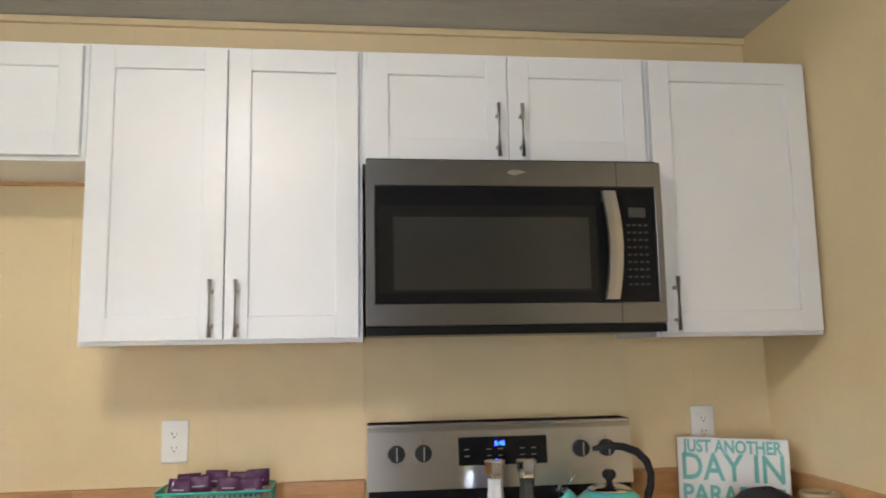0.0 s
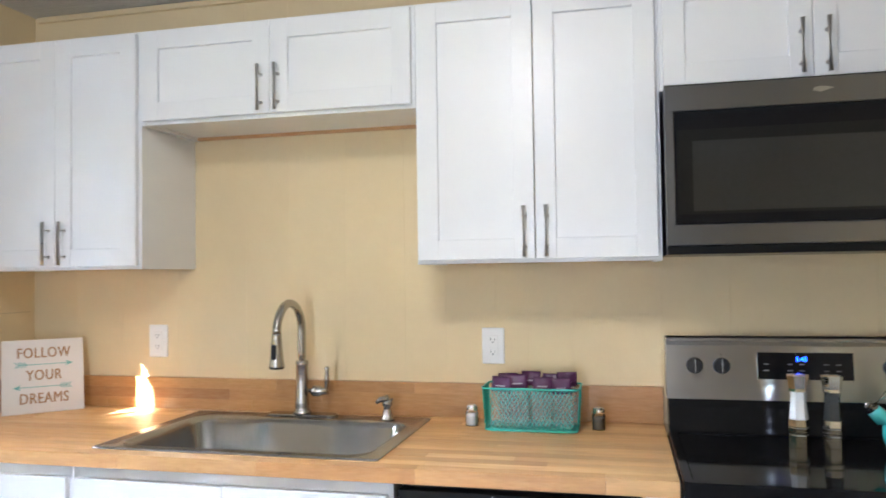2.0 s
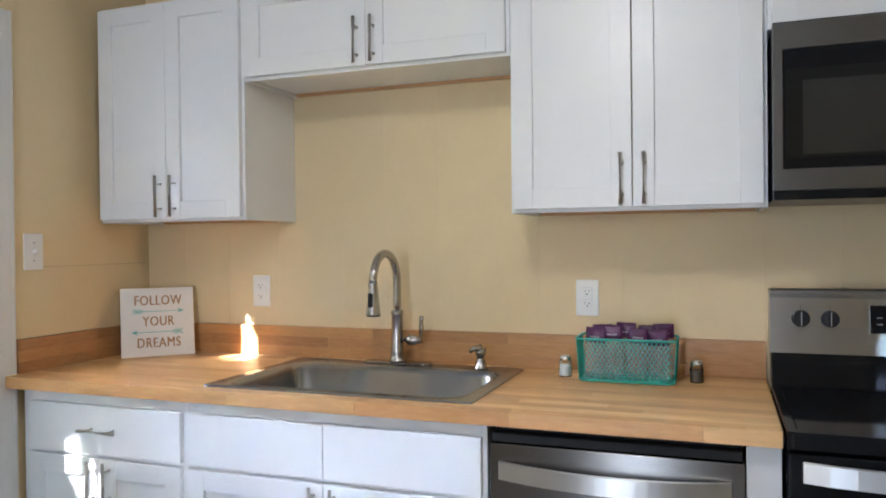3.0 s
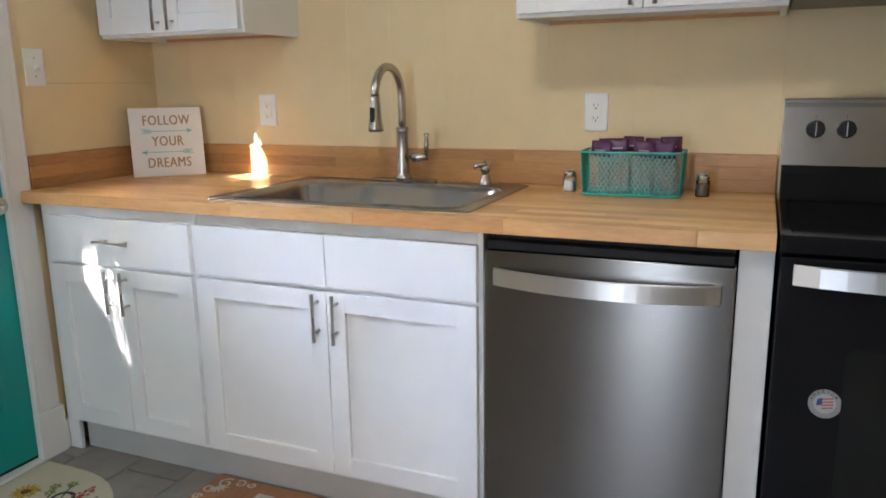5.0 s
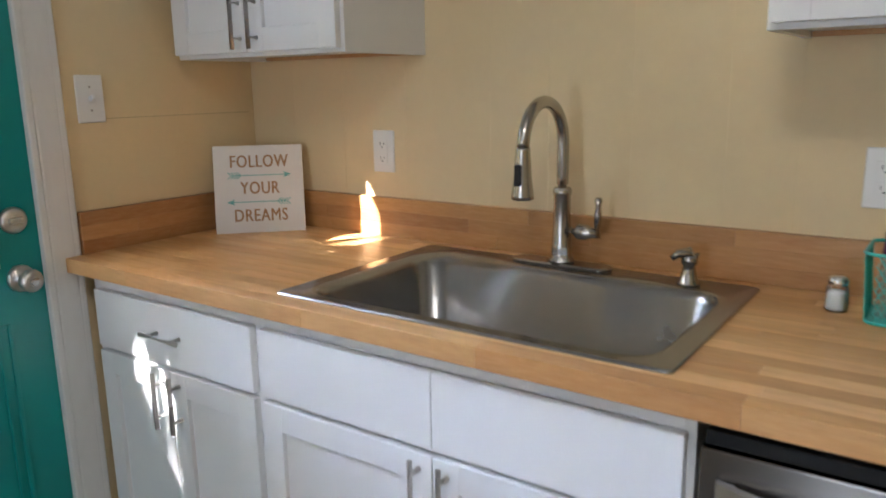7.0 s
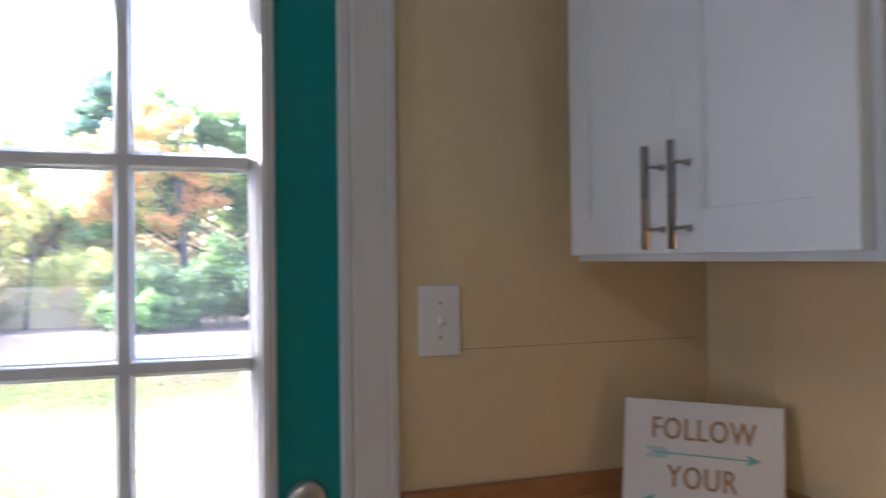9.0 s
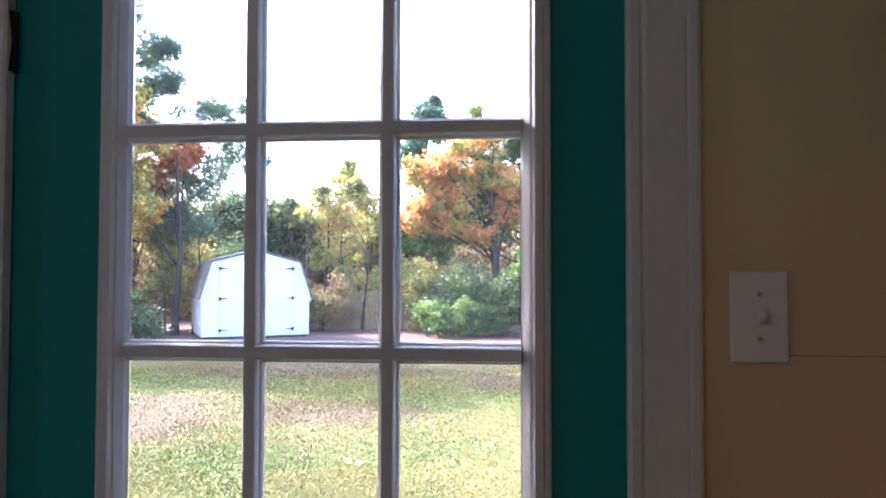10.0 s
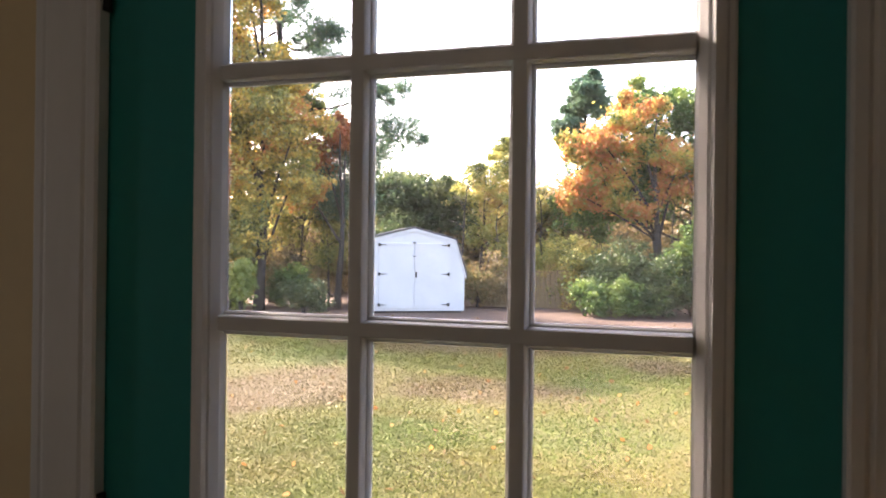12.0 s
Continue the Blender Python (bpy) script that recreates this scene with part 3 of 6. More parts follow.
def stave_mesh(x0, y0, z0, x1, y1, z1):
    return box(x0 + 0.0002, y0 + 0.0002, z0, x1 - 0.0002, y1 - 0.0002, z1, 0.0007, segments=1)


SINK_CUT = (0.795, 1.550, -0.602, -0.150)


def worktop(x0, x1, label, cut=None):
    c = thing("worktop", label, "worktop", "butcher block worktops", at=(x0, -0.3, 0.876))
    n = 16
    w = 0.673 / n
    rows = [(-0.675 + w * k, -0.675 + w * (k + 1)) for k in range(n)]
    if cut:
        # the rows next to the sink take its edges
        cut = (cut[0], cut[1], rows[2][0] + 0.001, rows[14][0])
    for k, a, b in stave_rows(x0, x1, rows, cut):
        part("stave", stave_mesh(a, rows[k][0], 0.876, b, rows[k][1], 0.914), MAPLE, c)
    return c


worktop(0.001, 2.316, "butcher block worktop of light maple staves round the sink", SINK_CUT)
worktop(3.086, 3.569, "butcher block worktop of light maple staves beside the range")


def backsplash(x0, x1, label):
    c = thing("backsplash", label, "backsplash", "butcher block backsplashes", at=(x0, 0, 0.915))
    rows = [(0.9145 + 0.0372 * k, 0.9145 + 0.0372 * (k + 1)) for k in range(3)]
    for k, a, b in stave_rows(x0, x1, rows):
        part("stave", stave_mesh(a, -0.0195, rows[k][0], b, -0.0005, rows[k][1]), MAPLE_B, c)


def side_splash(xa, xb, label):
    c = thing("backsplash", label, "backsplash", "butcher block backsplashes", at=(xa, -0.3, 0.915))
    rows = [(0.9145 + 0.0372 * k, 0.9145 + 0.0372 * (k + 1)) for k in range(3)]
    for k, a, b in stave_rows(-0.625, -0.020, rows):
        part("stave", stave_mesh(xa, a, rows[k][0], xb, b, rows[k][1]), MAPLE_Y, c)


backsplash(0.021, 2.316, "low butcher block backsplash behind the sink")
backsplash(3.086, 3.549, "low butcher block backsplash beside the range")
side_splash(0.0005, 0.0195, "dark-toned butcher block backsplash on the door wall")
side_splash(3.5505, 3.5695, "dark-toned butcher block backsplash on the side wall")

# ---------------------------------------------------------------- sink and tap
def kitchen_sink():
    s = thing("kitchen_sink", "stainless steel drop-in single-bowl sink in the worktop", "sink", at=(1.165, -0.345, 0.914))
    x0, x1, y0, y1 = 0.744, 1.586, -0.624, -0.066
    def dense(loop):
        """More points along the long straight sides."""
        out = []
        for a, b in zip(loop, loop[1:] + loop[:1]):
            a, b = Vector(a), Vector(b)
            n = 26 if (b - a).length > 0.1 else 1
            out += [tuple(a.lerp(b, k / n)) for k in range(n)]
        return out
    def inner(z, grow, r):
        loop = dense(list(rounded(0.800 - grow, -0.598 - grow, 1.545 + grow, -0.165 + grow, r, z, 10)))
        out = []
        for x, y, zz in loop:
            if y > -0.24:
                f = (y + 0.24) / 0.075
                f *= min(1.0, max(0.0, (zz - 0.902) / 0.014))
                y += f * (0.045 * math.exp(-((x - 0.90) / 0.13) ** 4) + 0.020 * math.exp(-((x - 1.36) / 0.06) ** 2))
            out.append((x, y, zz))
        return out
    loops = [dense(list(rounded(x0 + g, y0 + g, x1 - g, y1 - g, 0.012, z, 10))) for g, z in ((0, 0.9145), (0, 0.9175), (0.006, 0.9205))]
    loops += [inner(0.9185, 0.016, 0.075), inner(0.9240, 0.007, 0.070), inner(0.9175, -0.004, 0.066), inner(0.900, -0.010, 0.064), inner(0.76, -0.026, 0.06), inner(0.735, -0.045, 0.06), inner(0.728, -0.10, 0.06)]
    bm = loft(loops, False, True)
    part("bowl", bm, SINK, s, smooth=True)
    bm = turned([(0.045, 0.0), (0.045, 0.004), (0.036, 0.006), (0.034, 0.002), (0.008, 0.001)], (1.17, -0.40, 0.7285))
    part("drain", bm, CHROME, s, "chrome basket drain", smooth=True)
    return s


kitchen_sink()


def kitchen_tap():
    x, y, z = 1.147, -0.098, 0.9195
    t = thing("kitchen_tap", "brushed nickel gooseneck kitchen tap with pull-down spray", "tap", at=(x, y, z))
    plate = loft([rounded(x - 0.125, y - 0.030, x + 0.125, y + 0.030, 0.028, z + h, 8) for h in (0.0, 0.005)] + [rounded(x - 0.121, y - 0.026, x + 0.121, y + 0.026, 0.025, z + 0.008, 8)])
    part("deck_plate", plate, TAP_NICKEL, t)
    bm = turned([(0.031, 0.008), (0.031, 0.014), (0.025, 0.020), (0.023, 0.028), (0.0245, 0.040), (0.0225, 0.050), (0.0205, 0.10), (0.0195, 0.165), (0.0215, 0.170), (0.0215, 0.178), (0.018, 0.184)], (x, y, z))
    part("body", bm, TAP_NICKEL, t, smooth=True)
    pts = [(x, y, z + 0.17 + 0.022 * k) for k in range(6)]
    cz, r = z + 0.285, 0.094
    pts += [(x, y - r + r * math.cos(radians(a)), cz + r * math.sin(radians(a))) for a in range(0, 184, 10)]
    part("spout", tube(pts, 0.0135, 16), TAP_NICKEL, t, smooth=True)
    hy = y - 2 * r
    bm = turned([(0.0145, 0.0), (0.0160, -0.004), (0.0150, -0.012), (0.0165, -0.018), (0.0185, -0.06), (0.0235, -0.098), (0.0245, -0.106), (0.020, -0.109)], (x, hy, cz + 0.003))
    head = part("spray_head", bm, TAP_NICKEL, t, smooth=True)
    part("spray_button", box(x - 0.007, hy - 0.0265, cz - 0.075, x + 0.007, hy - 0.016, cz - 0.030, 0.003), BLACK_PLASTIC, head, "black spray button")
    bm = tube([(x + 0.015, y, z + 0.083), (x + 0.040, y, z + 0.083), (x + 0.042, y, z + 0.083), (x + 0.062, y, z + 0.083), (x + 0.072, y, z + 0.083), (x + 0.088, y, z + 0.083)], [0.016, 0.016, 0.0185, 0.0185, 0.014, 0.011], 16)
    part("valve", bm, TAP_NICKEL, t, smooth=True)
    bm = tube([(x + 0.086, y, z + 0.074), (x + 0.088, y, z + 0.10), (x + 0.089, y, z + 0.125), (x + 0.090, y, z + 0.148), (x + 0.090, y, z + 0.158), (x + 0.090, y, z + 0.165)], [0.0105, 0.0075, 0.0085, 0.006, 0.009, 0.006], 12)
    part("lever", bm, TAP_NICKEL, t, smooth=True)


kitchen_tap()


def soap_dispenser():
    x, y, z = 1.452, -0.118, 0.9195
    t = thing("soap_dispenser", "brushed nickel soap dispenser on the sink deck", "dispenser", at=(x, y, z))
    part("base", turned([(0.024, 0.0), (0.024, 0.004), (0.019, 0.012), (0.014, 0.030), (0.012, 0.040), (0.017, 0.046), (0.017, 0.058), (0.010, 0.066)], (x, y, z)), TAP_NICKEL, t, smooth=True)
    bm = tube([(x + 0.012, y + 0.008, z + 0.060), (x, y, z + 0.068), (x - 0.020, y - 0.016, z + 0.066), (x - 0.030, y - 0.024, z + 0.056)], [0.010, 0.013, 0.009, 0.006], 12)
    part("nozzle", bm, TAP_NICKEL, t, smooth=True)


soap_dispenser()

# ---------------------------------------------------------------- dishwasher
def dishwasher():
    d = thing("dishwasher", "stainless steel dishwasher with a bowed bar handle under the worktop", "dishwasher", at=(1.94, -0.3, FLOOR))
    x0, x1 = 1.640, 2.238
    part("tub", box(x0 + 0.004, -0.60, 0.075, x1 - 0.004, -0.02, 0.866), BLACK_PLASTIC, d)
    part("door_panel", box(x0, -0.650, 0.085, x1, -0.602, 0.828, 0.003), STEEL_V, d, "brushed stainless door")
    part("control_strip", box(x0 + 0.004, -0.640, 0.829, x1 - 0.004, -0.601, 0.852, 0.003), BLACK_PLASTIC, d, "black control strip on the top edge")
    part("kick_plate", box(x0 + 0.004, -0.575, FLOOR, x1 - 0.004, -0.563, 0.075), BLACK_PLASTIC, d)
    # bowed handle
    n = 18
    loops = []
    for k in range(n + 1):
        u = k / n
        x = x0 + 0.028 + u * (x1 - x0 - 0.056)
        bow = math.sin(math.pi * u) ** 0.8
        y = -0.661 - 0.030 * bow
        zc = 0.764 - 0.006 * bow
        h = 0.0215
        loops.append([(x, y - 0.004, zc - h), (x, y + 0.003, zc - h - 0.002), (x, y + 0.010, zc - h), (x, y + 0.010, zc + h), (x, y + 0.003, zc + h + 0.002), (x, y - 0.004, zc + h)])
    hd = part("handle", loft(loops), STEEL_H, d, "bright bowed steel handle", smooth=False)
    for a in (x0 + 0.028, x1 - 0.050):
        part("handle_mount", box(a, -0.657, 0.745, a + 0.022, -0.649, 0.783, 0.001), STEEL_H, hd)


STEEL_H = brushed("bright_handle_steel", (0.66, 0.655, 0.645), 0.44, 0)
dishwasher()

# ---------------------------------------------------------------- range
DISPLAY_BLUE = glow("blue_display", (0.02, 0.06, 1.0), 0.25)
MARK = surface("pale_print", (0.16, 0.16, 0.16), (0.13, 0.13, 0.13), 0.5, relief=0)
MARK_PALE = surface("white_print", (0.55, 0.55, 0.55), (0.48, 0.48, 0.48), 0.5, relief=0)
RANGE_STEEL = brushed("range_steel", (0.68, 0.67, 0.655), 0.36, 0)


def electric_range():
    r = thing("electric_range", "stainless and black electric range with a glass cooktop", "cooker", at=(2.70, -0.35, FLOOR))
    x0, x1 = 2.322, 3.080
    part("body", box(x0 + 0.003, -0.640, FLOOR, x1 - 0.003, -0.010, 0.880, 0.002), BLACK, r)
    top = loft([rounded(x0, -0.690, x1, -0.125, 0.015, 0.8805), rounded(x0, -0.690, x1, -0.125, 0.015, 0.914), rounded(x0 + 0.003, -0.687, x1 - 0.003, -0.128, 0.014, 0.9175), rounded(x0 + 0.022, -0.665, x1 - 0.022, -0.150, 0.012, 0.9175), rounded(x0 + 0.025, -0.662, x1 - 0.025, -0.153, 0.012, 0.9145)])
    part("cooktop", top, BLACK_GLASS, r, "black ceramic glass cooktop")
    # backguard: a black foot, a sloping steel face with a rolled top
    part("backguard_foot", slab_x([(-0.124, 0.915), (-0.108, 0.985), (-0.106, 1.008), (-0.022, 1.008), (-0.022, 0.915)], x0 + 0.004, x1 - 0.004), BLACK, r)
    guard = part("backguard", slab_x([(-0.116, 1.009), (-0.104, 1.165), (-0.098, 1.176), (-0.085, 1.181), (-0.022, 1.181), (-0.022, 1.009)], x0, x1), RANGE_STEEL, r, "brushed steel control panel")
    part("top_edge", box(x0 - 0.001, -0.103, 1.1765, x1 + 0.001, -0.021, 1.187, 0.004), RANGE_STEEL, guard)
    def face(z):
        return -0.116 + (z - 1.009) / 0.156 * 0.012
    pan = slab_x([(face(1.070) - 0.003, 1.070), (face(1.147) - 0.003, 1.147), (face(1.147) + 0.003, 1.147), (face(1.070) + 0.003, 1.070)], 2.576, 2.830)
    p = part("display_panel", pan, BLACK_GLASS, guard, "black glass display panel")
    bm = letters("5:45", 0.018)
    bm.transform(Matrix.Translation((2.694, face(1.128) - 0.0042, 1.128)))
    part("clock_digits", bm, DISPLAY_BLUE, p, "blue clock digits")
    bm = bmesh.new()
    for k in range(7):
        for z in (1.112, 1.094):
            if (k * 7 + int(z * 1000)) % 3:
                xx = 2.592 + 0.032 * k
                box(xx, face(z) - 0.0037, z, xx + 0.014, face(z) - 0.003, z + 0.003, bm=bm)
    part("key_marks", bm, MARK, p)
    for kx in (2.402, 2.477, 2.929, 3.004):
        bm = turned([(0.024, 0.0), (0.024, 0.010), (0.022, 0.020), (0.0195, 0.024), (0.004, 0.025)], n=28)
        box(-0.006, -0.022, 0.020, 0.006, 0.022, 0.031, 0.003, bm)
        bm.transform(Matrix.Translation((kx, face(1.107), 1.107)) @ pose(0, 0, 0, 90 - 4))
        k = part("knob", bm, BLACK_PLASTIC, guard, "black control knob", smooth=False)
        bm = box(-0.0012, -0.0318, -0.019, 0.0012, -0.0306, 0.019)
        bm.transform(Matrix.Translation((kx, face(1.107), 1.107)) @ pose(0, 0, 0, -4))
        part("pointer_line", bm, MARK_PALE, k, "pale pointer line")
        bm = letters("|", 0.010)
        bm.transform(Matrix.Translation((kx, face(1.137) - 0.0006, 1.141)))
        part("index_mark", bm, SLOT, k)
    # oven door
    part("oven_door", box(x0 + 0.004, -0.690, 0.155, x1 - 0.004, -0.6405, 0.870, 0.004), BLACK_GLASS, r, "black glass oven door")
    part("oven_window", loft([[(x, y, z) for x, z, y in [(a, b, yy) for a, b, _ in rounded(x0 + 0.145, 0.33, x1 - 0.145, 0.68, 0.02, 0)]] for yy in (-0.6902, -0.6912)]), OVEN_WINDOW, r, "smoked oven window")
    n = 14
    loops = []
    for k in range(n + 1):
        u = k / n
        x = x0 + 0.030 + u * (x1 - x0 - 0.060)
        bow = math.sin(math.pi * u) ** 0.7
        y = -0.705 - 0.032 * bow
        loops.append([(x, y - 0.005, 0.815), (x, y + 0.006, 0.813), (x, y + 0.010, 0.836), (x, y + 0.006, 0.858), (x, y - 0.005, 0.857)])
    h = part("handle", loft(loops), STEEL_H, r, "bright bowed oven handle")
    for a in (x0 + 0.030, x1 - 0.052):
        part("handle_mount", box(a, -0.706, 0.82, a + 0.022, -0.689, 0.852, 0.001), STEEL_H, h)
    part("storage_drawer", box(x0 + 0.004, -0.688, 0.000, x1 - 0.004, -0.6405, 0.148, 0.004), STEEL_X, r, "steel storage drawer")
    # round sticker: ring, stripes and an eagle-like swoosh as plain shapes
    c = (2.436, 0.552)
    def disc(rad, y0, y1):
        return slab_xz([(c[0] + rad * math.cos(t * math.pi / 18), c[1] + rad * math.sin(t * math.pi / 18)) for t in range(36)], y0, y1)
    st = part("sticker", disc(0.033, -0.6908, -0.6901), surface("sticker_silver", (0.30, 0.30, 0.30), (0.24, 0.24, 0.24), 0.35, relief=0), r, "round silver flag sticker reading america")
    part("sticker_centre", disc(0.022, -0.6914, -0.6909), surface("sticker_white", (0.45, 0.45, 0.46), (0.38, 0.38, 0.39), 0.4, relief=0), st)
    bm = bmesh.new()
    for k in range(4):
        z = c[1] - 0.012 + 0.007 * k
        slab_xz([(c[0] - 0.006, z), (c[0] + 0.016, z + 0.004), (c[0] + 0.016, z + 0.007), (c[0] - 0.006, z + 0.003)], -0.6919, -0.6915, bm)
    part("sticker_stripes", bm, surface("sticker_red", (0.45, 0.06, 0.06), (0.4, 0.05, 0.05), 0.4, relief=0), st)
    part("sticker_canton", slab_xz([(c[0] - 0.017, c[1] - 0.006), (c[0] - 0.005, c[1] - 0.002), (c[0] - 0.005, c[1] + 0.014), (c[0] - 0.015, c[1] + 0.010)], -0.6919, -0.6915), surface("sticker_blue", (0.04, 0.06, 0.20), (0.03, 0.05, 0.16), 0.4, relief=0), st)
    bm = bmesh.new()
    for k, ch in enumerate("AMERICA"):
        a = radians(160 - 20.0 * k)
        lb = letters(ch, 0.011, 0.0004)
        lb.transform(Matrix.Translation((c[0] + 0.0275 * math.cos(a), -0.6912, c[1] + 0.0275 * math.sin(a))) @ pose(0, 0, 0, 0, -(math.degrees(a) - 90)))
        add_to(bm, lb)
    part("sticker_letters", bm, SLOT, st)


def slab_x(loop_yz, x0, x1):
    """A body from an outline in y and z, between two values of x."""
    return loft([[(x0, y, z) for y, z in loop_yz], [(x1, y, z) for y, z in loop_yz]])


electric_range()

# ---------------------------------------------------------------- microwave
def microwave():
    m = thing("microwave", "dark stainless over-range microwave with a black glass door", "microwave", at=(2.695, -0.2, 1.428))
    x0, x1, z0, z1 = 2.3145, 3.0765, 1.452, 1.8675
    y = -0.424
    part("body", box(x0 + 0.002, -0.398, 1.430, x1 - 0.002, -0.004, 1.876, 0.002), BLACK, m)
    bm = bmesh.new()
    gx0, gx1, gz0, gz1 = 2.337, 3.058, 1.506, 1.801
    box(x0, y, gz1, x1, -0.399, z1, 0.003, bm)
    box(x0, y, z0, x1, -0.399, gz0, 0.003, bm)
    box(x0, y + 0.0003, gz0 - 0.003, gx0, -0.399, gz1 + 0.003, 0.002, bm)
    box(gx1, y + 0.0003, gz0 - 0.003, x1, -0.399, gz1 + 0.003, 0.002, bm)
    fr = part("door_frame", bm, STEEL_DARK, m, "dark brushed stainless frame")
    g = part("door_glass", box(gx0 + 0.0005, y + 0.005, gz0 + 0.0005, gx1 - 0.0005, -0.4, gz1 - 0.0005, 0.001), BLACK_GLASS, m, "black glass door")
    part("window_screen", box(2.344, y + 0.0020, 1.532, 2.900, y + 0.0052, 1.752), OVEN_WINDOW, g, "smoked window")
    part("inner_screen", box(2.382, y + 0.0008, 1.540, 2.880, y + 0.0022, 1.722), surface("window_mesh", (0.032, 0.032, 0.030), (0.026, 0.026, 0.024), 0.12, relief=0, rough_span=0.03), g)
    # bowed handle
    n, loops = 16, []
    for k in range(n + 1):
        u = k / n
        z = 1.512 + u * 0.276
        bow = math.sin(math.pi * u)
        yy = y - 0.014 - 0.022 * bow
        cx = 2.930 + 0.007 * bow
        loops.append([(cx - 0.019, yy + 0.004, z), (cx - 0.017, yy - 0.004, z), (cx, yy - 0.0055, z), (cx + 0.017, yy - 0.004, z), (cx + 0.019, yy + 0.004, z), (cx, yy + 0.007, z)])
    h = part("handle", loft(loops), STEEL_X, m, "bright bowed steel handle")
    for a in (1.515, 1.765):
        part("handle_mount", box(2.917, y - 0.012, a, 2.935, y + 0.004, a + 0.02, 0.001), STEEL_H, h)
    part("display", box(2.986, y + 0.0022, 1.722, 3.032, y + 0.0052, 1.748), surface("grey_display", (0.07, 0.075, 0.07), (0.055, 0.06, 0.055), 0.2, relief=0), m, "grey display")
    bm = bmesh.new()
    for r in range(9):
        for c in range(4):
            xx, zz = 2.981 + 0.0155 * c, 1.700 - 0.019 * r
            box(xx, y + 0.0036, zz, xx + 0.009, y + 0.0052, zz + 0.005, bm=bm)
    part("key_marks", bm, surface("dim_print", (0.05, 0.05, 0.05), (0.04, 0.04, 0.04), 0.4, relief=0), m)
    bm = slab_xz([(2.672, 1.834), (2.690, 1.829), (2.704, 1.833), (2.722, 1.838), (2.706, 1.842), (2.688, 1.844), (2.676, 1.841)], y - 0.0008, y + 0.001)
    part("maker_mark", bm, STEEL_X, m, "small bright maker's mark")
    for a, b in ((gz1 + 0.001, z1 - 0.002), (z0 + 0.002, gz0 - 0.001)):
        part("door_seam", box(2.9565, y - 0.0004, a, 2.9580, y + 0.002, b), BLACK_PLASTIC, fr, "dark seam beside the control panel")
    part("vent_grille", box(x0 + 0.001, y + 0.004, 1.4295, x1 - 0.001, -0.399, 1.451, 0.002), BLACK, m, "black vent strip under the door")


microwave()

# ---------------------------------------------------------------- ceiling lamp
lamp = thing("ceiling_lamp", "round flush ceiling lamp, lit", "lamp", at=(1.80, -1.78, CEIL))
part("rim", turned([(0.16, -0.001), (0.16, -0.020), (0.145, -0.026), (0.13, -0.02)], (1.80, -1.78, CEIL), 32), NICKEL, lamp, smooth=True)
part("shade", turned([(0.145, -0.026), (0.14, -0.045), (0.12, -0.065), (0.08, -0.080), (0.03, -0.087)], (1.80, -1.78, CEIL), 32), glow("lamp_glass", (1.0, 0.86, 0.66), 0.6), lamp, "frosted glass shade", smooth=True)

# ---------------------------------------------------------------- garden
GROUND = -0.30


BARE = ((-7.2, -5.3, 1.5, 1.3), (-7.9, -3.2, 0.9, 1.2), (-11.6, -4.6, 1.0, 2.6), (-10.4, -0.4, 0.7, 1.3))
LUSH = ((-8.4, -1.3, 1.9, 1.1), (-9.7, -6.2, 0.9, 1.2), (-6.0, -1.6, 0.9, 0.9), (-5.6, -3.3, 0.6, 1.0))


def patches(nt, vec, spots, ragged, strength=0.7):
    """How far a place lies inside any of some ragged ovals (x, y, half length, half width)."""
    best = None
    for x, y, rx, ry in spots:
        mp = nt.nodes.new("ShaderNodeMapping")
        mp.inputs["Location"].default_value = (-x / rx, -y / ry, 0)
        mp.inputs["Scale"].default_value = (1 / rx, 1 / ry, 0)
        nt.links.new(vec, mp.inputs["Vector"])
        ln = nt.nodes.new("ShaderNodeVectorMath")
        ln.operation = "LENGTH"
        nt.links.new(mp.outputs[0], ln.inputs[0])
        add = nt.nodes.new("ShaderNodeMath")
        add.operation = "MULTIPLY_ADD"
        add.inputs[1].default_value = 1.9
        nt.links.new(ragged, add.inputs[0])
        nt.links.new(ln.outputs["Value"], add.inputs[2])
        rng_node = nt.nodes.new("ShaderNodeMapRange")
        rng_node.inputs["From Min"].default_value, rng_node.inputs["From Max"].default_value = 2.2, 1.65
        nt.links.new(add.outputs[0], rng_node.inputs["Value"])
        if best is None:
            best = rng_node.outputs[0]
        else:
            mx = nt.nodes.new("ShaderNodeMath")
            mx.operation = "MAXIMUM"
            nt.links.new(best, mx.inputs[0])
            nt.links.new(rng_node.outputs[0], mx.inputs[1])
            best = mx.outputs[0]
    return remap(nt, best, 0.0, strength)


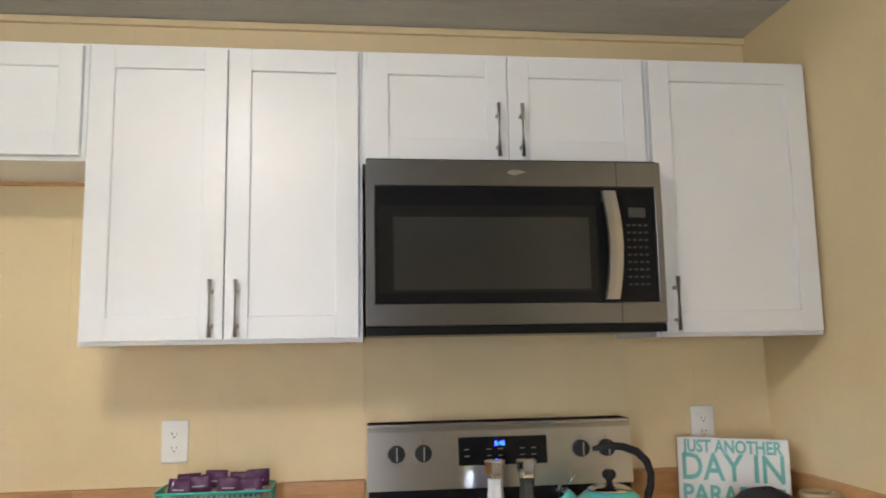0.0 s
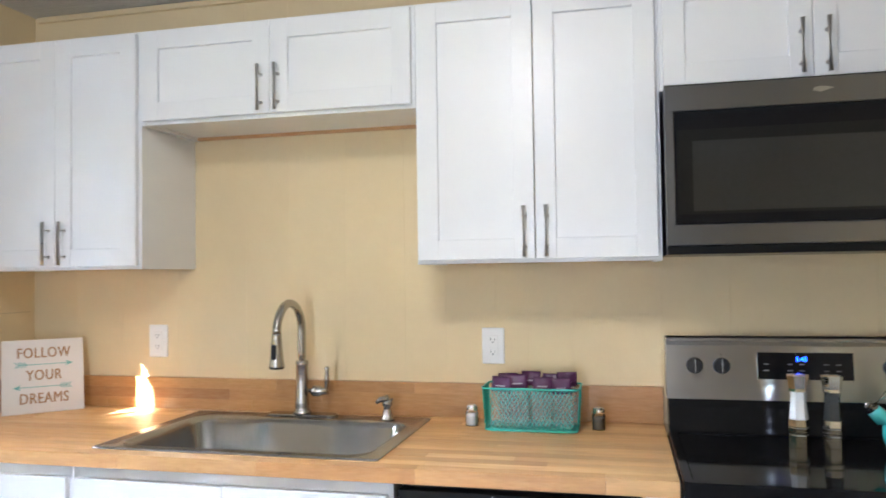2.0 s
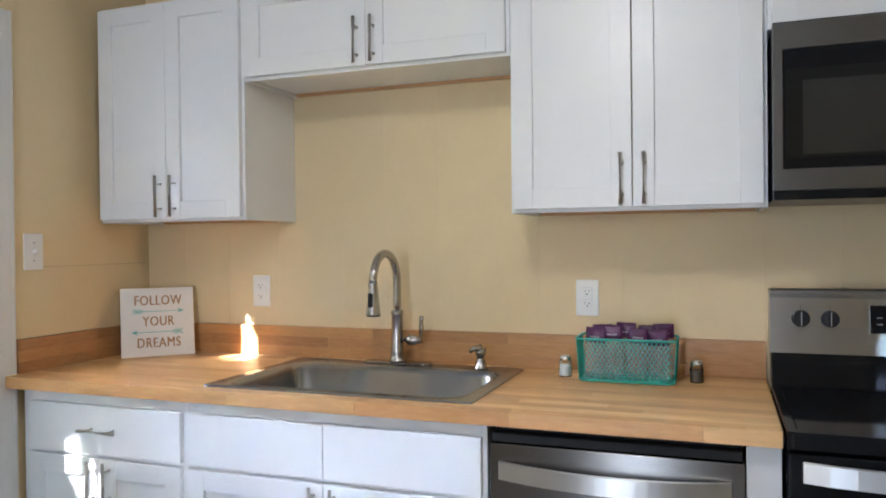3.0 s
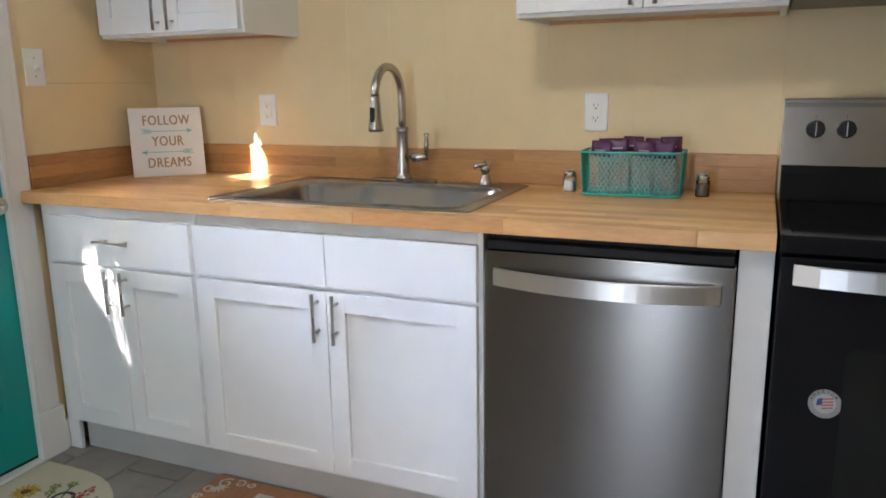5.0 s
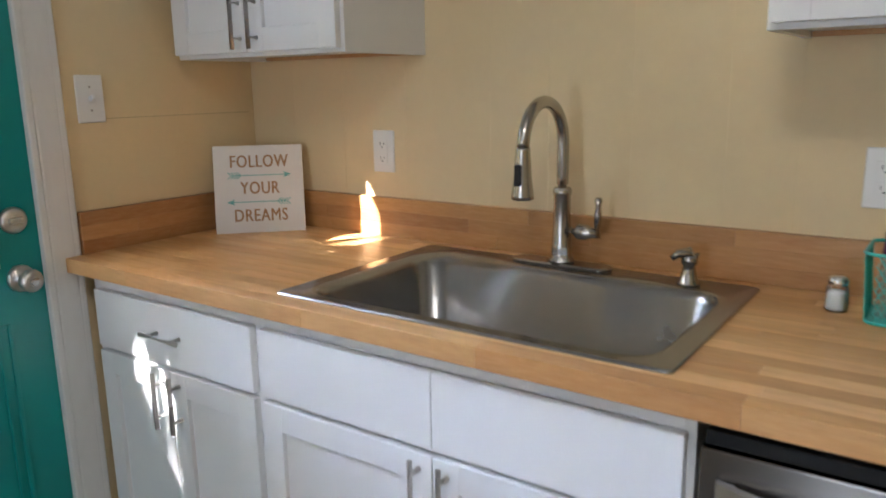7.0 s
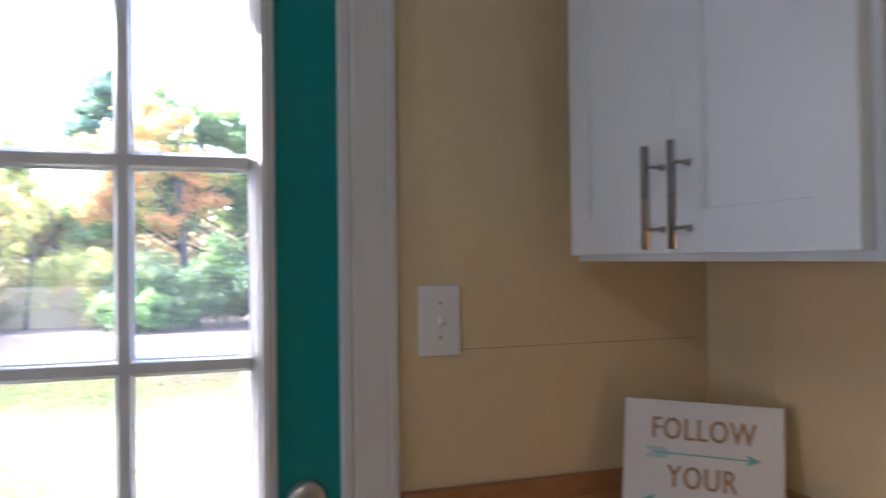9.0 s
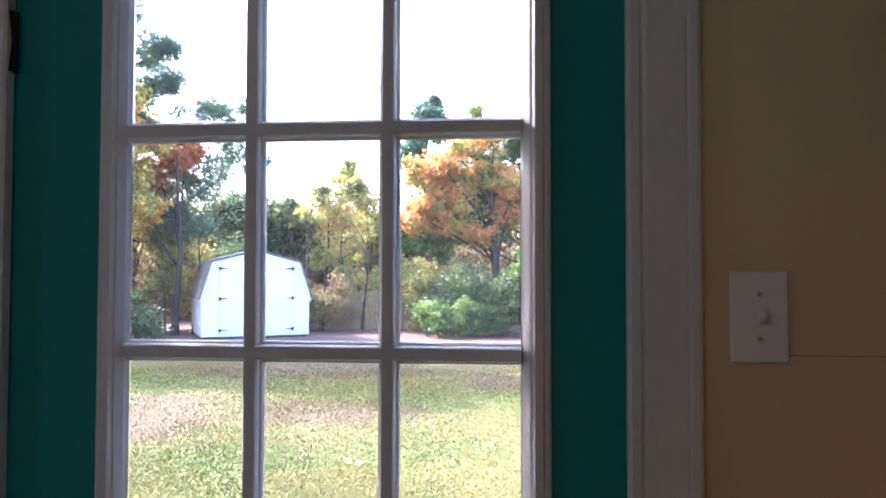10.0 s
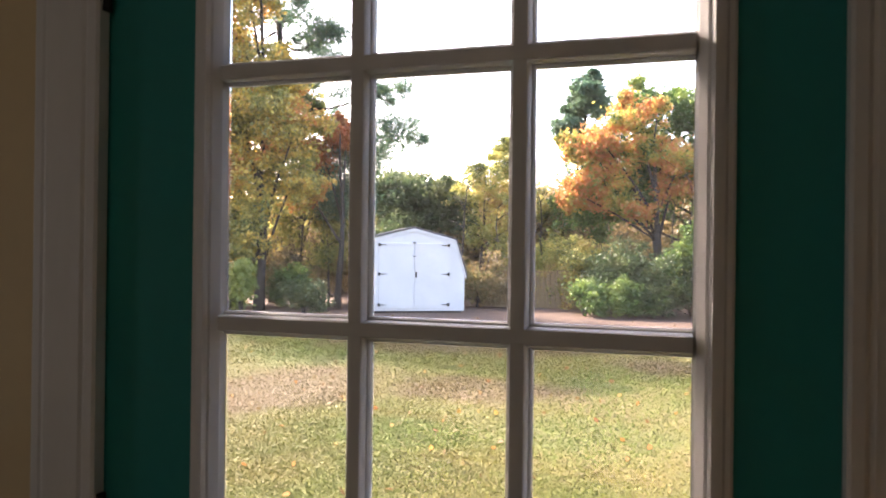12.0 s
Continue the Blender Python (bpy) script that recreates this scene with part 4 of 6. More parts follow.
def grass_material():
    """Blades that are straw, green or dry brown, by patches of the lawn and blade by blade."""
    m, nt, b = principled("grass_blades", 0.6)
    v = coords(nt, (1, 1, 1), False)
    ragged = noise_tex(nt, v, 1.1, 6, 0.65)
    geo = nt.nodes.new("ShaderNodeNewGeometry")
    one = geo.outputs["Random Per Island"]
    straw = ramp(nt, one, [(0.0, (0.140, 0.122, 0.019)), (0.4, (0.182, 0.156, 0.026)), (0.7, (0.150, 0.149, 0.019)), (1.0, (0.213, 0.175, 0.037))])
    green = ramp(nt, one, [(0.0, (0.077, 0.114, 0.008)), (0.5, (0.097, 0.143, 0.011)), (1.0, (0.134, 0.162, 0.016))])
    dry = ramp(nt, one, [(0.0, (0.077, 0.042, 0.012)), (0.5, (0.106, 0.058, 0.017)), (1.0, (0.135, 0.085, 0.019))])
    wander = ramp(nt, noise_tex(nt, v, 0.8, 6, 0.7), [(0.44, (0, 0, 0)), (0.60, (0.6, 0.6, 0.6))])
    c = mix(nt, wander, straw, green)
    c = mix(nt, patches(nt, v, LUSH, ragged, 0.95), c, green)
    c = mix(nt, patches(nt, v, BARE, ragged), c, dry)
    nt.links.new(c, b.inputs["Base Color"])
    b.inputs["Specular IOR Level"].default_value = 0.15
    return m


def ground_material():
    m, nt, b = principled("lawn_ground", 0.9)
    v = coords(nt, (1, 1, 1), False)
    patch = noise_tex(nt, v, 0.55, 5, 0.6)
    mid = noise_tex(nt, v, 3.0, 4, 0.6)
    fine = noise_tex(nt, v, 60.0, 3, 0.7)
    c = ramp(nt, patch, [(0.38, (0.114, 0.061, 0.018)), (0.47, (0.169, 0.121, 0.025)), (0.55, (0.074, 0.094, 0.011)), (0.66, (0.163, 0.128, 0.025))])
    c = mix(nt, 0.35, c, ramp(nt, mid, [(0.3, (0.101, 0.114, 0.014)), (0.7, (0.141, 0.096, 0.024))]))
    c = mix(nt, 0.35, c, ramp(nt, fine, [(0.3, (0.064, 0.062, 0.010)), (0.7, (0.147, 0.117, 0.025))]))
    # bare earth and leaf litter towards the trees, with a ragged edge
    sep = nt.nodes.new("ShaderNodeSeparateXYZ")
    nt.links.new(v, sep.inputs[0])
    edge = nt.nodes.new("ShaderNodeMath")
    edge.operation = "MULTIPLY_ADD"
    edge.inputs[1].default_value = 5.0
    nt.links.new(mid, edge.inputs[0])
    nt.links.new(sep.outputs[0], edge.inputs[2])
    m2 = nt.nodes.new("ShaderNodeMapRange")
    m2.inputs["From Min"].default_value, m2.inputs["From Max"].default_value = -9.0, -12.0
    nt.links.new(edge.outputs[0], m2.inputs["Value"])
    litter = ramp(nt, fine, [(0.3, (0.07, 0.040, 0.025)), (0.7, (0.16, 0.098, 0.064))])
    c = mix(nt, patches(nt, v, BARE, noise_tex(nt, v, 1.1, 6, 0.65)), c, ramp(nt, fine, [(0.3, (0.055, 0.030, 0.013)), (0.7, (0.120, 0.066, 0.028))]))
    c = mix(nt, m2.outputs[0], c, litter)
    nt.links.new(c, b.inputs["Base Color"])
    bump(nt, b, fine, 0.8, 0.02)
    return m


bm = bmesh.new()
xs = [-900, -300, -100, -60] + [-40 + 1.0 * k for k in range(40)] + [-0.121]
ys = [-600, -200, -60] + [-30 + 1.5 * k for k in range(35)] + [60, 200, 600]
grid = [[bm.verts.new((x, y, GROUND + (0.018 * noise.noise(Vector((x * 0.3, y * 0.3, 0))) if -40 < x < -3 else 0))) for y in ys] for x in xs]
for a, b in zip(grid, grid[1:]):
    for k in range(len(ys) - 1):
        bm.faces.new((a[k], a[k + 1], b[k + 1], b[k]))
structure("ground", bm, ground_material(), "patchy autumn lawn with bare earth and dry grass", "ground")


def bulk(name, verts, faces, material, parent=None, label=""):
    """A mesh object straight from arrays of points and equal faces."""
    me = bpy.data.meshes.new(name)
    n, k = faces.shape
    me.vertices.add(len(verts))
    me.vertices.foreach_set("co", np.asarray(verts, dtype=np.float32).ravel())
    me.loops.add(n * k)
    me.loops.foreach_set("vertex_index", faces.astype(np.int32).ravel())
    me.polygons.add(n)
    me.polygons.foreach_set("loop_start", np.arange(0, n * k, k, dtype=np.int32))
    me.update(calc_edges=True)
    me.materials.append(material)
    ob = new(name, me)
    if parent is not None:
        ob.parent = parent
        ob.matrix_parent_inverse = WORLD[parent].inverted()
    if label:
        ob["label"] = label
    return ob


def leaf_quads(gen, centres, length, width):
    """Small kite-shaped leaves turned every way."""
    n = len(centres)
    d = gen.normal(size=(n, 3))
    d /= np.linalg.norm(d, axis=1)[:, None]
    e = np.cross(d, gen.normal(size=(n, 3)))
    e /= np.linalg.norm(e, axis=1)[:, None]
    s = gen.uniform(0.6, 1.25, size=(n, 1))
    a, b = d * length * s / 2, e * width * s / 2
    v = np.stack([centres - a, centres + b - a * 0.1, centres + a, centres - b - a * 0.1], axis=1).reshape(-1, 3)
    return v, np.arange(4 * n).reshape(n, 4)


def blob_points(gen, blobs, each, low=0.0):
    """Points in separate clumps within ellipsoids (x, y, z, radius, squash), with gaps between the clumps."""
    out = []
    for x, y, z, r, sq in blobs:
        clumps = max(9, int(62 * r * r))
        c = gen.normal(size=(clumps, 3))
        c /= np.linalg.norm(c, axis=1)[:, None]
        c *= gen.uniform(0.2, 1.12, size=(clumps, 1)) * r
        c[:, 2] *= sq
        spread = gen.uniform(0.09, 0.26, size=(clumps, 1, 1)) * r ** 0.4
        p = c[:, None, :] + gen.normal(size=(clumps, each, 3)) * spread * np.array([1.0, 1.0, 0.65])
        out.append(p.reshape(-1, 3) + np.array([x, y, z]))
    p = np.concatenate(out)
    return p[p[:, 2] > GROUND + low]


BARK = surface("tree_bark", (0.048, 0.040, 0.033), (0.022, 0.018, 0.015), 0.85, big=6, fine=40, relief=0.8, stretch=(1, 1, 0.3), dist=0.02)
GREEN = [(0.036, 0.079, 0.024), (0.085, 0.158, 0.043), (0.158, 0.244, 0.061), (0.292, 0.365, 0.097)]
DEEP = [(0.026, 0.050, 0.023), (0.050, 0.090, 0.037), (0.096, 0.136, 0.052), (0.190, 0.217, 0.084)]
LIME = [(0.117, 0.164, 0.039), (0.187, 0.242, 0.055), (0.257, 0.304, 0.086)]
OLIVE = [(0.088, 0.109, 0.041), (0.204, 0.233, 0.065), (0.395, 0.380, 0.102), (0.584, 0.497, 0.145), (0.482, 0.293, 0.116)]
MIXED = [(0.119, 0.145, 0.050), (0.263, 0.273, 0.073), (0.478, 0.407, 0.101), (0.215, 0.203, 0.069), (0.720, 0.575, 0.128), (0.720, 0.458, 0.101), (0.383, 0.307, 0.090), (0.720, 0.288, 0.090)]
MAPLE_TREE = [(0.085, 0.131, 0.036), (0.244, 0.296, 0.067), (0.511, 0.438, 0.104), (0.618, 0.362, 0.097), (0.618, 0.230, 0.091), (0.618, 0.275, 0.097), (0.292, 0.318, 0.079)]
RUST = [(0.304, 0.152, 0.051), (0.515, 0.193, 0.066), (0.515, 0.152, 0.066), (0.487, 0.304, 0.081)]
BROWN = [(0.073, 0.059, 0.037), (0.161, 0.131, 0.065), (0.307, 0.242, 0.109), (0.438, 0.293, 0.131), (0.204, 0.218, 0.073)]
PINE = [(0.043, 0.100, 0.059), (0.090, 0.169, 0.095), (0.159, 0.251, 0.131)]
LEAF = {k: leaf_material("leaves_" + k, t) for k, t in (("green", GREEN), ("deep", DEEP), ("lime", LIME), ("olive", OLIVE), ("mixed", MIXED), ("maple", MAPLE_TREE), ("rust", RUST), ("brown", BROWN), ("pine", PINE))}


def tree(x, y, height, blobs, tone, label, seed, trunk=0.14, leaf=0.13, each=60, group="trees behind the garden", name="tree"):
    """A tapered, bent trunk, limbs that reach into the crown, and a ragged crown of leaves."""
    gen = np.random.default_rng(seed)
    r = random.Random(seed)
    t = thing(name, label, "tree", group, at=(x, y, GROUND))
    n = 8
    pts, px, py = [], x, y
    for k in range(n + 1):
        pts.append((px, py, GROUND - 0.1 + (height * 0.92) * k / n))
        px += r.uniform(-0.10, 0.10) * height / 8
        py += r.uniform(-0.10, 0.10) * height / 8
    part("trunk", tube(pts, [trunk * (1 - 0.82 * k / n) * (1.35 if k == 0 else 1) for k in range(n + 1)], 9), BARK, t, smooth=True)
    for bx, by, bz, br, sq in blobs:
        k = min(n - 2, max(1, int(n * 0.75 * (bz - br * 0.6 - GROUND) / (height * 0.92))))
        a = Vector(pts[k])
        b = Vector((bx, by, bz)) + Vector((r.uniform(-0.2, 0.2), r.uniform(-0.2, 0.2), 0.2 * br))
        mid = (a + b) / 2 + Vector((0, 0, 0.15 * br))
        part("limb", tube([a, a.lerp(mid, 0.5), mid, mid.lerp(b, 0.6), b], [trunk * 0.42, trunk * 0.34, trunk * 0.26, trunk * 0.18, trunk * 0.06], 6), BARK, t, smooth=True)
    extra = []
    for bx, by, bz, br, sq in blobs:
        for k in range(5):
            d = Vector((r.gauss(0, 1), r.gauss(0, 1), r.gauss(0, 0.8))).normalized() * br * r.uniform(0.75, 1.2)
            extra.append((bx + d.x, by + d.y, bz + d.z * sq, br * r.uniform(0.22, 0.42), sq))
    p = blob_points(gen, list(blobs) + extra, each, 0.05)
    v, f = leaf_quads(gen, p, leaf, leaf * 0.62)
    bulk("crown", v, f, LEAF[tone], t)
    return t


def shrub(x, y, r, h, tone, seed, leaf=0.10):
    gen = np.random.default_rng(seed)
    rr = random.Random(seed)
    t = thing("shrub", {"green": "leafy green shrub at the wood edge", "deep": "dense dark green shrub at the wood edge", "lime": "small light green shrub on the lawn edge", "brown": "thin brownish autumn shrub at the wood edge", "olive": "yellowing autumn shrub at the wood edge"}[tone], "shrub", "shrubs at the wood edge", at=(x, y, GROUND))
    for k in range(4):
        a = rr.uniform(0, 6.28)
        part("stem", tube([(x, y, GROUND - 0.05), (x + 0.2 * r * math.cos(a), y + 0.2 * r * math.sin(a), GROUND + h * 0.4), (x + 0.5 * r * math.cos(a), y + 0.5 * r * math.sin(a), GROUND + h * 0.85)], [0.035, 0.025, 0.008], 6), BARK, t)
    blobs = [(x + rr.uniform(-0.5, 0.5) * r, y + rr.uniform(-0.7, 0.7) * r, GROUND + h * rr.uniform(0.3, 0.72), r * rr.uniform(0.45, 0.7), min(1.2, 0.5 * h / r)) for k in range(7)]
    v, f = leaf_quads(gen, blob_points(gen, blobs, 26 if tone == "lime" else 75, 0.02), leaf, leaf * 0.65)
    bulk("foliage", v, f, LEAF[tone], t)


def pine(x, y, height, seed, label, first=0.35, reach=2.6, far=()):
    """A tall pine with bare lower trunk and tufts of needles at the ends of its boughs."""
    gen = np.random.default_rng(seed)
    r = random.Random(seed)
    t = thing("pine_tree", label, "tree", "trees behind the garden", at=(x, y, GROUND))
    pts = [(x + 0.12 * math.sin(k * 0.9), y + 0.10 * math.cos(k * 1.3), GROUND - 0.1 + height * k / 8) for k in range(9)]
    part("trunk", tube(pts, [0.20 * (1 - 0.85 * k / 8) for k in range(9)], 9), BARK, t, smooth=True)
    centres = []
    boughs = 30
    for k in range(boughs):
        u = first + (1 - first) * k / (boughs - 1)
        z = GROUND + height * u
        a = k * 2.4 + r.uniform(-0.4, 0.4)
        ln = reach * (1.05 - 0.75 * (u - first) / (1 - first)) * r.uniform(0.65, 1.15)
        e = Vector((x + ln * math.cos(a), y + ln * math.sin(a), z + ln * r.uniform(-0.12, 0.16)))
        b = Vector((x, y, z))
        if k < len(far):
            e = Vector(far[k])
            b.z = e.z - 0.3
            for s in range(11):
                centres.append((e.x + r.uniform(-0.4, 0.4), e.y + r.uniform(-0.75, 0.65), e.z + r.uniform(-0.3, 0.35)))
        mid = (b + e) / 2 + Vector((0, 0, -0.08 * ln))
        part("bough", tube([b, mid, e], [0.05, 0.032, 0.012], 6), BARK, t, smooth=True)
        for s in range(6):
            w = 0.55 + 0.47 * s / 5
            q = b.lerp(e, w)
            centres.append((q.x + r.uniform(-0.4, 0.4), q.y + r.uniform(-0.4, 0.4), q.z + r.uniform(-0.1, 0.35)))
    c = np.array(centres)
    size = gen.uniform(0.10, 0.26, size=(len(c), 1, 1))
    p = (c[:, None, :] + gen.normal(size=(len(c), 170, 3)) * size * np.array([1.0, 1.0, 0.75])).reshape(-1, 3)
    v, f = leaf_quads(gen, p, 0.20, 0.032)
    bulk("needles", v, f, LEAF["pine"], t)


def sapling(x, y, height, seed):
    """A bare young stem with a few upward twigs."""
    r = random.Random(seed)
    t = thing("sapling", "thin bare sapling among the undergrowth", "tree", "saplings at the wood edge", at=(x, y, GROUND))
    pts, px, py = [], x, y
    for k in range(6):
        pts.append((px, py, GROUND - 0.05 + height * k / 5))
        px += r.uniform(-0.07, 0.07)
        py += r.uniform(-0.12, 0.12)
    w = r.uniform(0.025, 0.05)
    part("trunk", tube(pts, [w * (1 - 0.15 * k) for k in range(6)], 7), BARK, t, smooth=True)
    for k in range(7):
        a = Vector(pts[2 + k % 4]).lerp(Vector(pts[min(5, 3 + k % 4)]), r.random())
        d = Vector((r.uniform(-0.4, 0.4), r.uniform(-1, 1), r.uniform(0.2, 0.9))) * r.uniform(0.4, 0.9)
        part("twig", tube([a, a + d * 0.5 + Vector((0, 0, 0.04)), a + d], [w * 0.4, w * 0.28, w * 0.12], 5), BARK, t, smooth=True)


# an unseen tree, added so its leaf clumps block most sun through the door
tree(-5.3, -11.0, 10.2, [(-4.30, -9.95, 9.0, 0.55, 1.0), (-4.85, -9.90, 8.86, 0.24, 1.0), (-4.9, -11.4, 8.0, 1.0, 0.9), (-6.4, -10.6, 8.6, 0.8, 0.9), (-5.9, -11.6, 7.4, 0.9, 0.9), (-4.2, -8.9, 9.6, 0.5, 0.9), (-3.9, -10.0, 7.9, 0.6, 0.9), (-4.79, -9.98, 8.90, 0.18, 0.9), (-4.56, -9.56, 8.54, 0.18, 0.9), (-5.06, -10.48, 9.30, 0.18, 0.9), (-4.66, -9.98, 8.22, 0.20, 0.9)], "mixed", "unseen tree added beside the house to break up the sun", 41, leaf=0.10, each=14, group="")
tree(-16.9, -11.5, 10.5, [(-16.5, -13.2, 3.2, 1.5, 1.1), (-16.9, -11.9, 4.8, 1.3, 1.0), (-16.4, -14.6, 5.5, 1.7, 1.0), (-16.8, -12.5, 7.0, 1.3, 0.9), (-16.2, -13.6, 9.0, 1.5, 0.8), (-16.6, -11.6, 2.0, 0.8, 1.1), (-16.8, -12.6, 1.3, 1.0, 1.0), (-16.4, -14.8, 2.6, 1.5, 1.2), (-17.2, -10.7, 4.6, 0.8, 0.9), (-17.0, -12.2, 3.4, 1.0, 1.0), (-16.6, -15.2, 8.0, 1.6, 0.9), (-17.4, -10.6, 3.2, 0.7, 1.0), (-17.0, -11.0, 5.9, 0.7, 0.8), (-16.8, -11.9, 8.3, 0.8, 0.7)], "mixed", "tall autumn tree with green, yellow and orange leaves", 3)
tree(-18.5, -9.95, 5.4, [(-19.0, -10.15, 4.7, 0.55, 0.9), (-19.3, -10.7, 4.1, 0.6, 0.9), (-19.2, -11.4, 3.2, 0.6, 0.9)], "rust", "red-orange autumn maple beside the shed", 5, 0.11)
tree(-20.0, -11.8, 7.0, [(-19.6, -12.4, 4.6, 1.1, 0.9), (-19.7, -11.2, 3.2, 0.9, 0.9), (-19.6, -12.2, 2.2, 1.0, 0.9), (-19.9, -10.5, 2.1, 0.8, 0.9), (-19.7, -11.9, 5.9, 0.8, 0.8), (-19.8, -10.7, 1.2, 0.7, 0.9)], "olive", "yellow-brown autumn tree in the undergrowth", 29, 0.09, leaf=0.11)
pine(-19.5, -12.6, 13.0, 7, "tall dark pine with long open boughs behind the shed", 0.24, 3.2, [(-19.4, -8.3, 4.7), (-19.5, -8.9, 5.9), (-19.4, -10.1, 3.3), (-19.2, -9.9, 2.6), (-19.0, -10.4, 7.6), (-19.2, -10.9, 6.6), (-19.4, -9.6, 4.0)])
tree(-39.0, -5.6, 10.6, [(-39.0, -5.5, 9.6, 0.9, 0.8), (-39.2, -4.8, 9.0, 0.7, 0.7), (-38.8, -6.3, 7.9, 0.7, 0.6), (-39.0, -5.2, 10.4, 0.45, 0.7), (-39.0, -6.0, 8.8, 0.5, 0.6), (-39.1, -5.3, 7.2, 0.8, 0.7)], "pine", "distant pine with rounded clumps above the trees", 9, 0.2, leaf=0.2, each=70, name="pine_tree")
tree(-22.0, -6.65, 4.9, [(-22.0, -6.4, 3.7, 0.6, 0.9), (-22.3, -6.0, 4.1, 0.4, 0.8), (-22.2, -7.1, 3.0, 0.7, 0.8), (-22.4, -5.6, 3.0, 0.7, 0.9), (-22.0, -6.3, 2.1, 0.7, 1.0)], "olive", "slender young tree with sparse yellow-brown leaves", 11, 0.06, leaf=0.10, each=36)
tree(-23.5, -9.0, 4.6, [(-23.0, -9.6, 3.3, 1.0, 0.8), (-23.2, -8.4, 3.0, 0.9, 0.8), (-23.4, -10.6, 3.2, 1.0, 0.8), (-22.8, -7.8, 2.5, 0.8, 0.9), (-22.8, -9.2, 2.2, 0.9, 0.8)], "deep", "dull dark green tree behind the shed", 13, 0.10)
tree(-24.0, -5.6, 5.2, [(-23.4, -6.2, 4.4, 0.6, 0.9), (-24.2, -4.6, 2.6, 0.8, 0.9), (-24.2, -5.6, 2.6, 0.9, 0.8), (-23.6, -5.2, 2.9, 0.5, 0.8)], "olive", "small yellowing tree at the wood edge", 15, 0.08, leaf=0.11, each=45)
tree(-21.3, -1.4, 6.0, [(-21.5, -3.3, 4.3, 0.65, 0.8), (-21.5, -2.0, 5.2, 0.75, 0.9), (-21.4, -2.5, 3.6, 0.6, 0.8), (-21.3, -2.9, 4.5, 0.6, 0.8), (-21.6, -1.4, 4.3, 0.7, 0.8), (-21.3, -0.9, 3.1, 0.55, 0.7), (-21.2, -1.8, 2.6, 0.45, 0.7), (-21.5, -3.5, 3.4, 0.5, 0.8), (-21.6, -3.8, 4.5, 0.40, 0.8), (-21.4, -3.7, 2.9, 0.45, 0.8), (-21.2, -0.6, 4.0, 0.55, 0.8), (-21.3, -2.7, 2.8, 0.45, 0.8)], "maple", "orange, yellow and green autumn maple at the wood edge", 17, 0.13, leaf=0.12, each=55)
tree(-23.2, 0.2, 7.2, [(-22.5, -0.9, 5.5, 0.9, 0.9), (-22.7, 0.3, 5.2, 1.1, 0.9), (-22.4, -0.4, 3.9, 0.9, 0.9), (-22.8, 1.5, 4.4, 1.2, 0.9), (-22.9, -2.0, 6.1, 0.4, 1.2), (-22.6, 0.4, 3.0, 0.9, 0.9), (-22.6, -2.2, 4.3, 0.9, 0.9), (-22.7, -3.1, 3.6, 0.8, 0.9), (-22.6, -1.7, 3.0, 0.9, 0.9), (-22.5, -3.5, 2.5, 0.8, 0.9)], "green", "leafy green tree at the wood edge", 19, 0.13)
tree(-20.5, 3.0, 6.6, [(-20.5, 3.0, 4.6, 1.3, 0.9), (-20.4, 4.3, 3.6, 1.3, 0.9), (-20.4, 2.0, 3.0, 1.1, 0.9)], "olive", "yellow-green autumn tree at the wood edge", 21, 0.14)
tree(-20.0, 7.0, 7.0, [(-20.0, 7.0, 4.8, 1.6, 0.9), (-19.8, 8.6, 3.8, 1.5, 0.9), (-20.0, 5.6, 3.2, 1.3, 0.9)], "green", "leafy green tree at the wood edge", 23, 0.15)
tree(-19.0, 11.5, 7.0, [(-19.0, 11.5, 4.6, 1.8, 0.9), (-18.8, 13.2, 3.6, 1.6, 0.9), (-19.0, 10.0, 3.0, 1.4, 0.9)], "maple", "orange autumn tree at the wood edge", 25, 0.15)
for k, (x, y, r, h, tone) in enumerate([
        (-18.6, -13.6, 1.2, 2.2, "olive"), (-18.6, -11.9, 1.0, 2.0, "brown"), (-17.8, -11.0, 0.6, 1.3, "green"), (-20.2, -11.2, 1.1, 2.6, "brown"), (-20.8, -9.4, 1.2, 2.6, "deep"), (-20.4, -6.4, 0.8, 1.9, "brown"),
        (-22.0, -5.4, 1.0, 2.2, "olive"), (-21.9, -4.2, 1.0, 2.4, "olive"), (-20.6, -3.2, 0.9, 2.3, "olive"), (-19.7, -2.3, 1.0, 2.2, "deep"), (-19.5, -1.2, 1.0, 2.0, "deep"), (-18.7, -3.1, 0.55, 1.0, "green"), (-18.9, -2.0, 0.6, 1.0, "green"),
        (-19.6, -0.3, 0.8, 3.0, "green"), (-19.2, 0.5, 1.1, 2.3, "deep"), (-19.8, 1.8, 1.2, 2.2, "olive"), (-19.0, 4.0, 1.4, 2.4, "green"), (-18.8, 6.2, 1.4, 2.3, "deep"), (-18.4, 9.0, 1.5, 2.4, "brown"), (-14.6, -10.6, 0.36, 1.6, "lime"), (-15.0, -11.2, 0.4, 1.2, "lime"), (-16.4, -9.9, 0.5, 1.0, "deep")]):
    shrub(x, y, r, h, tone, 40 + k, 0.12 if tone == "lime" else 0.085)
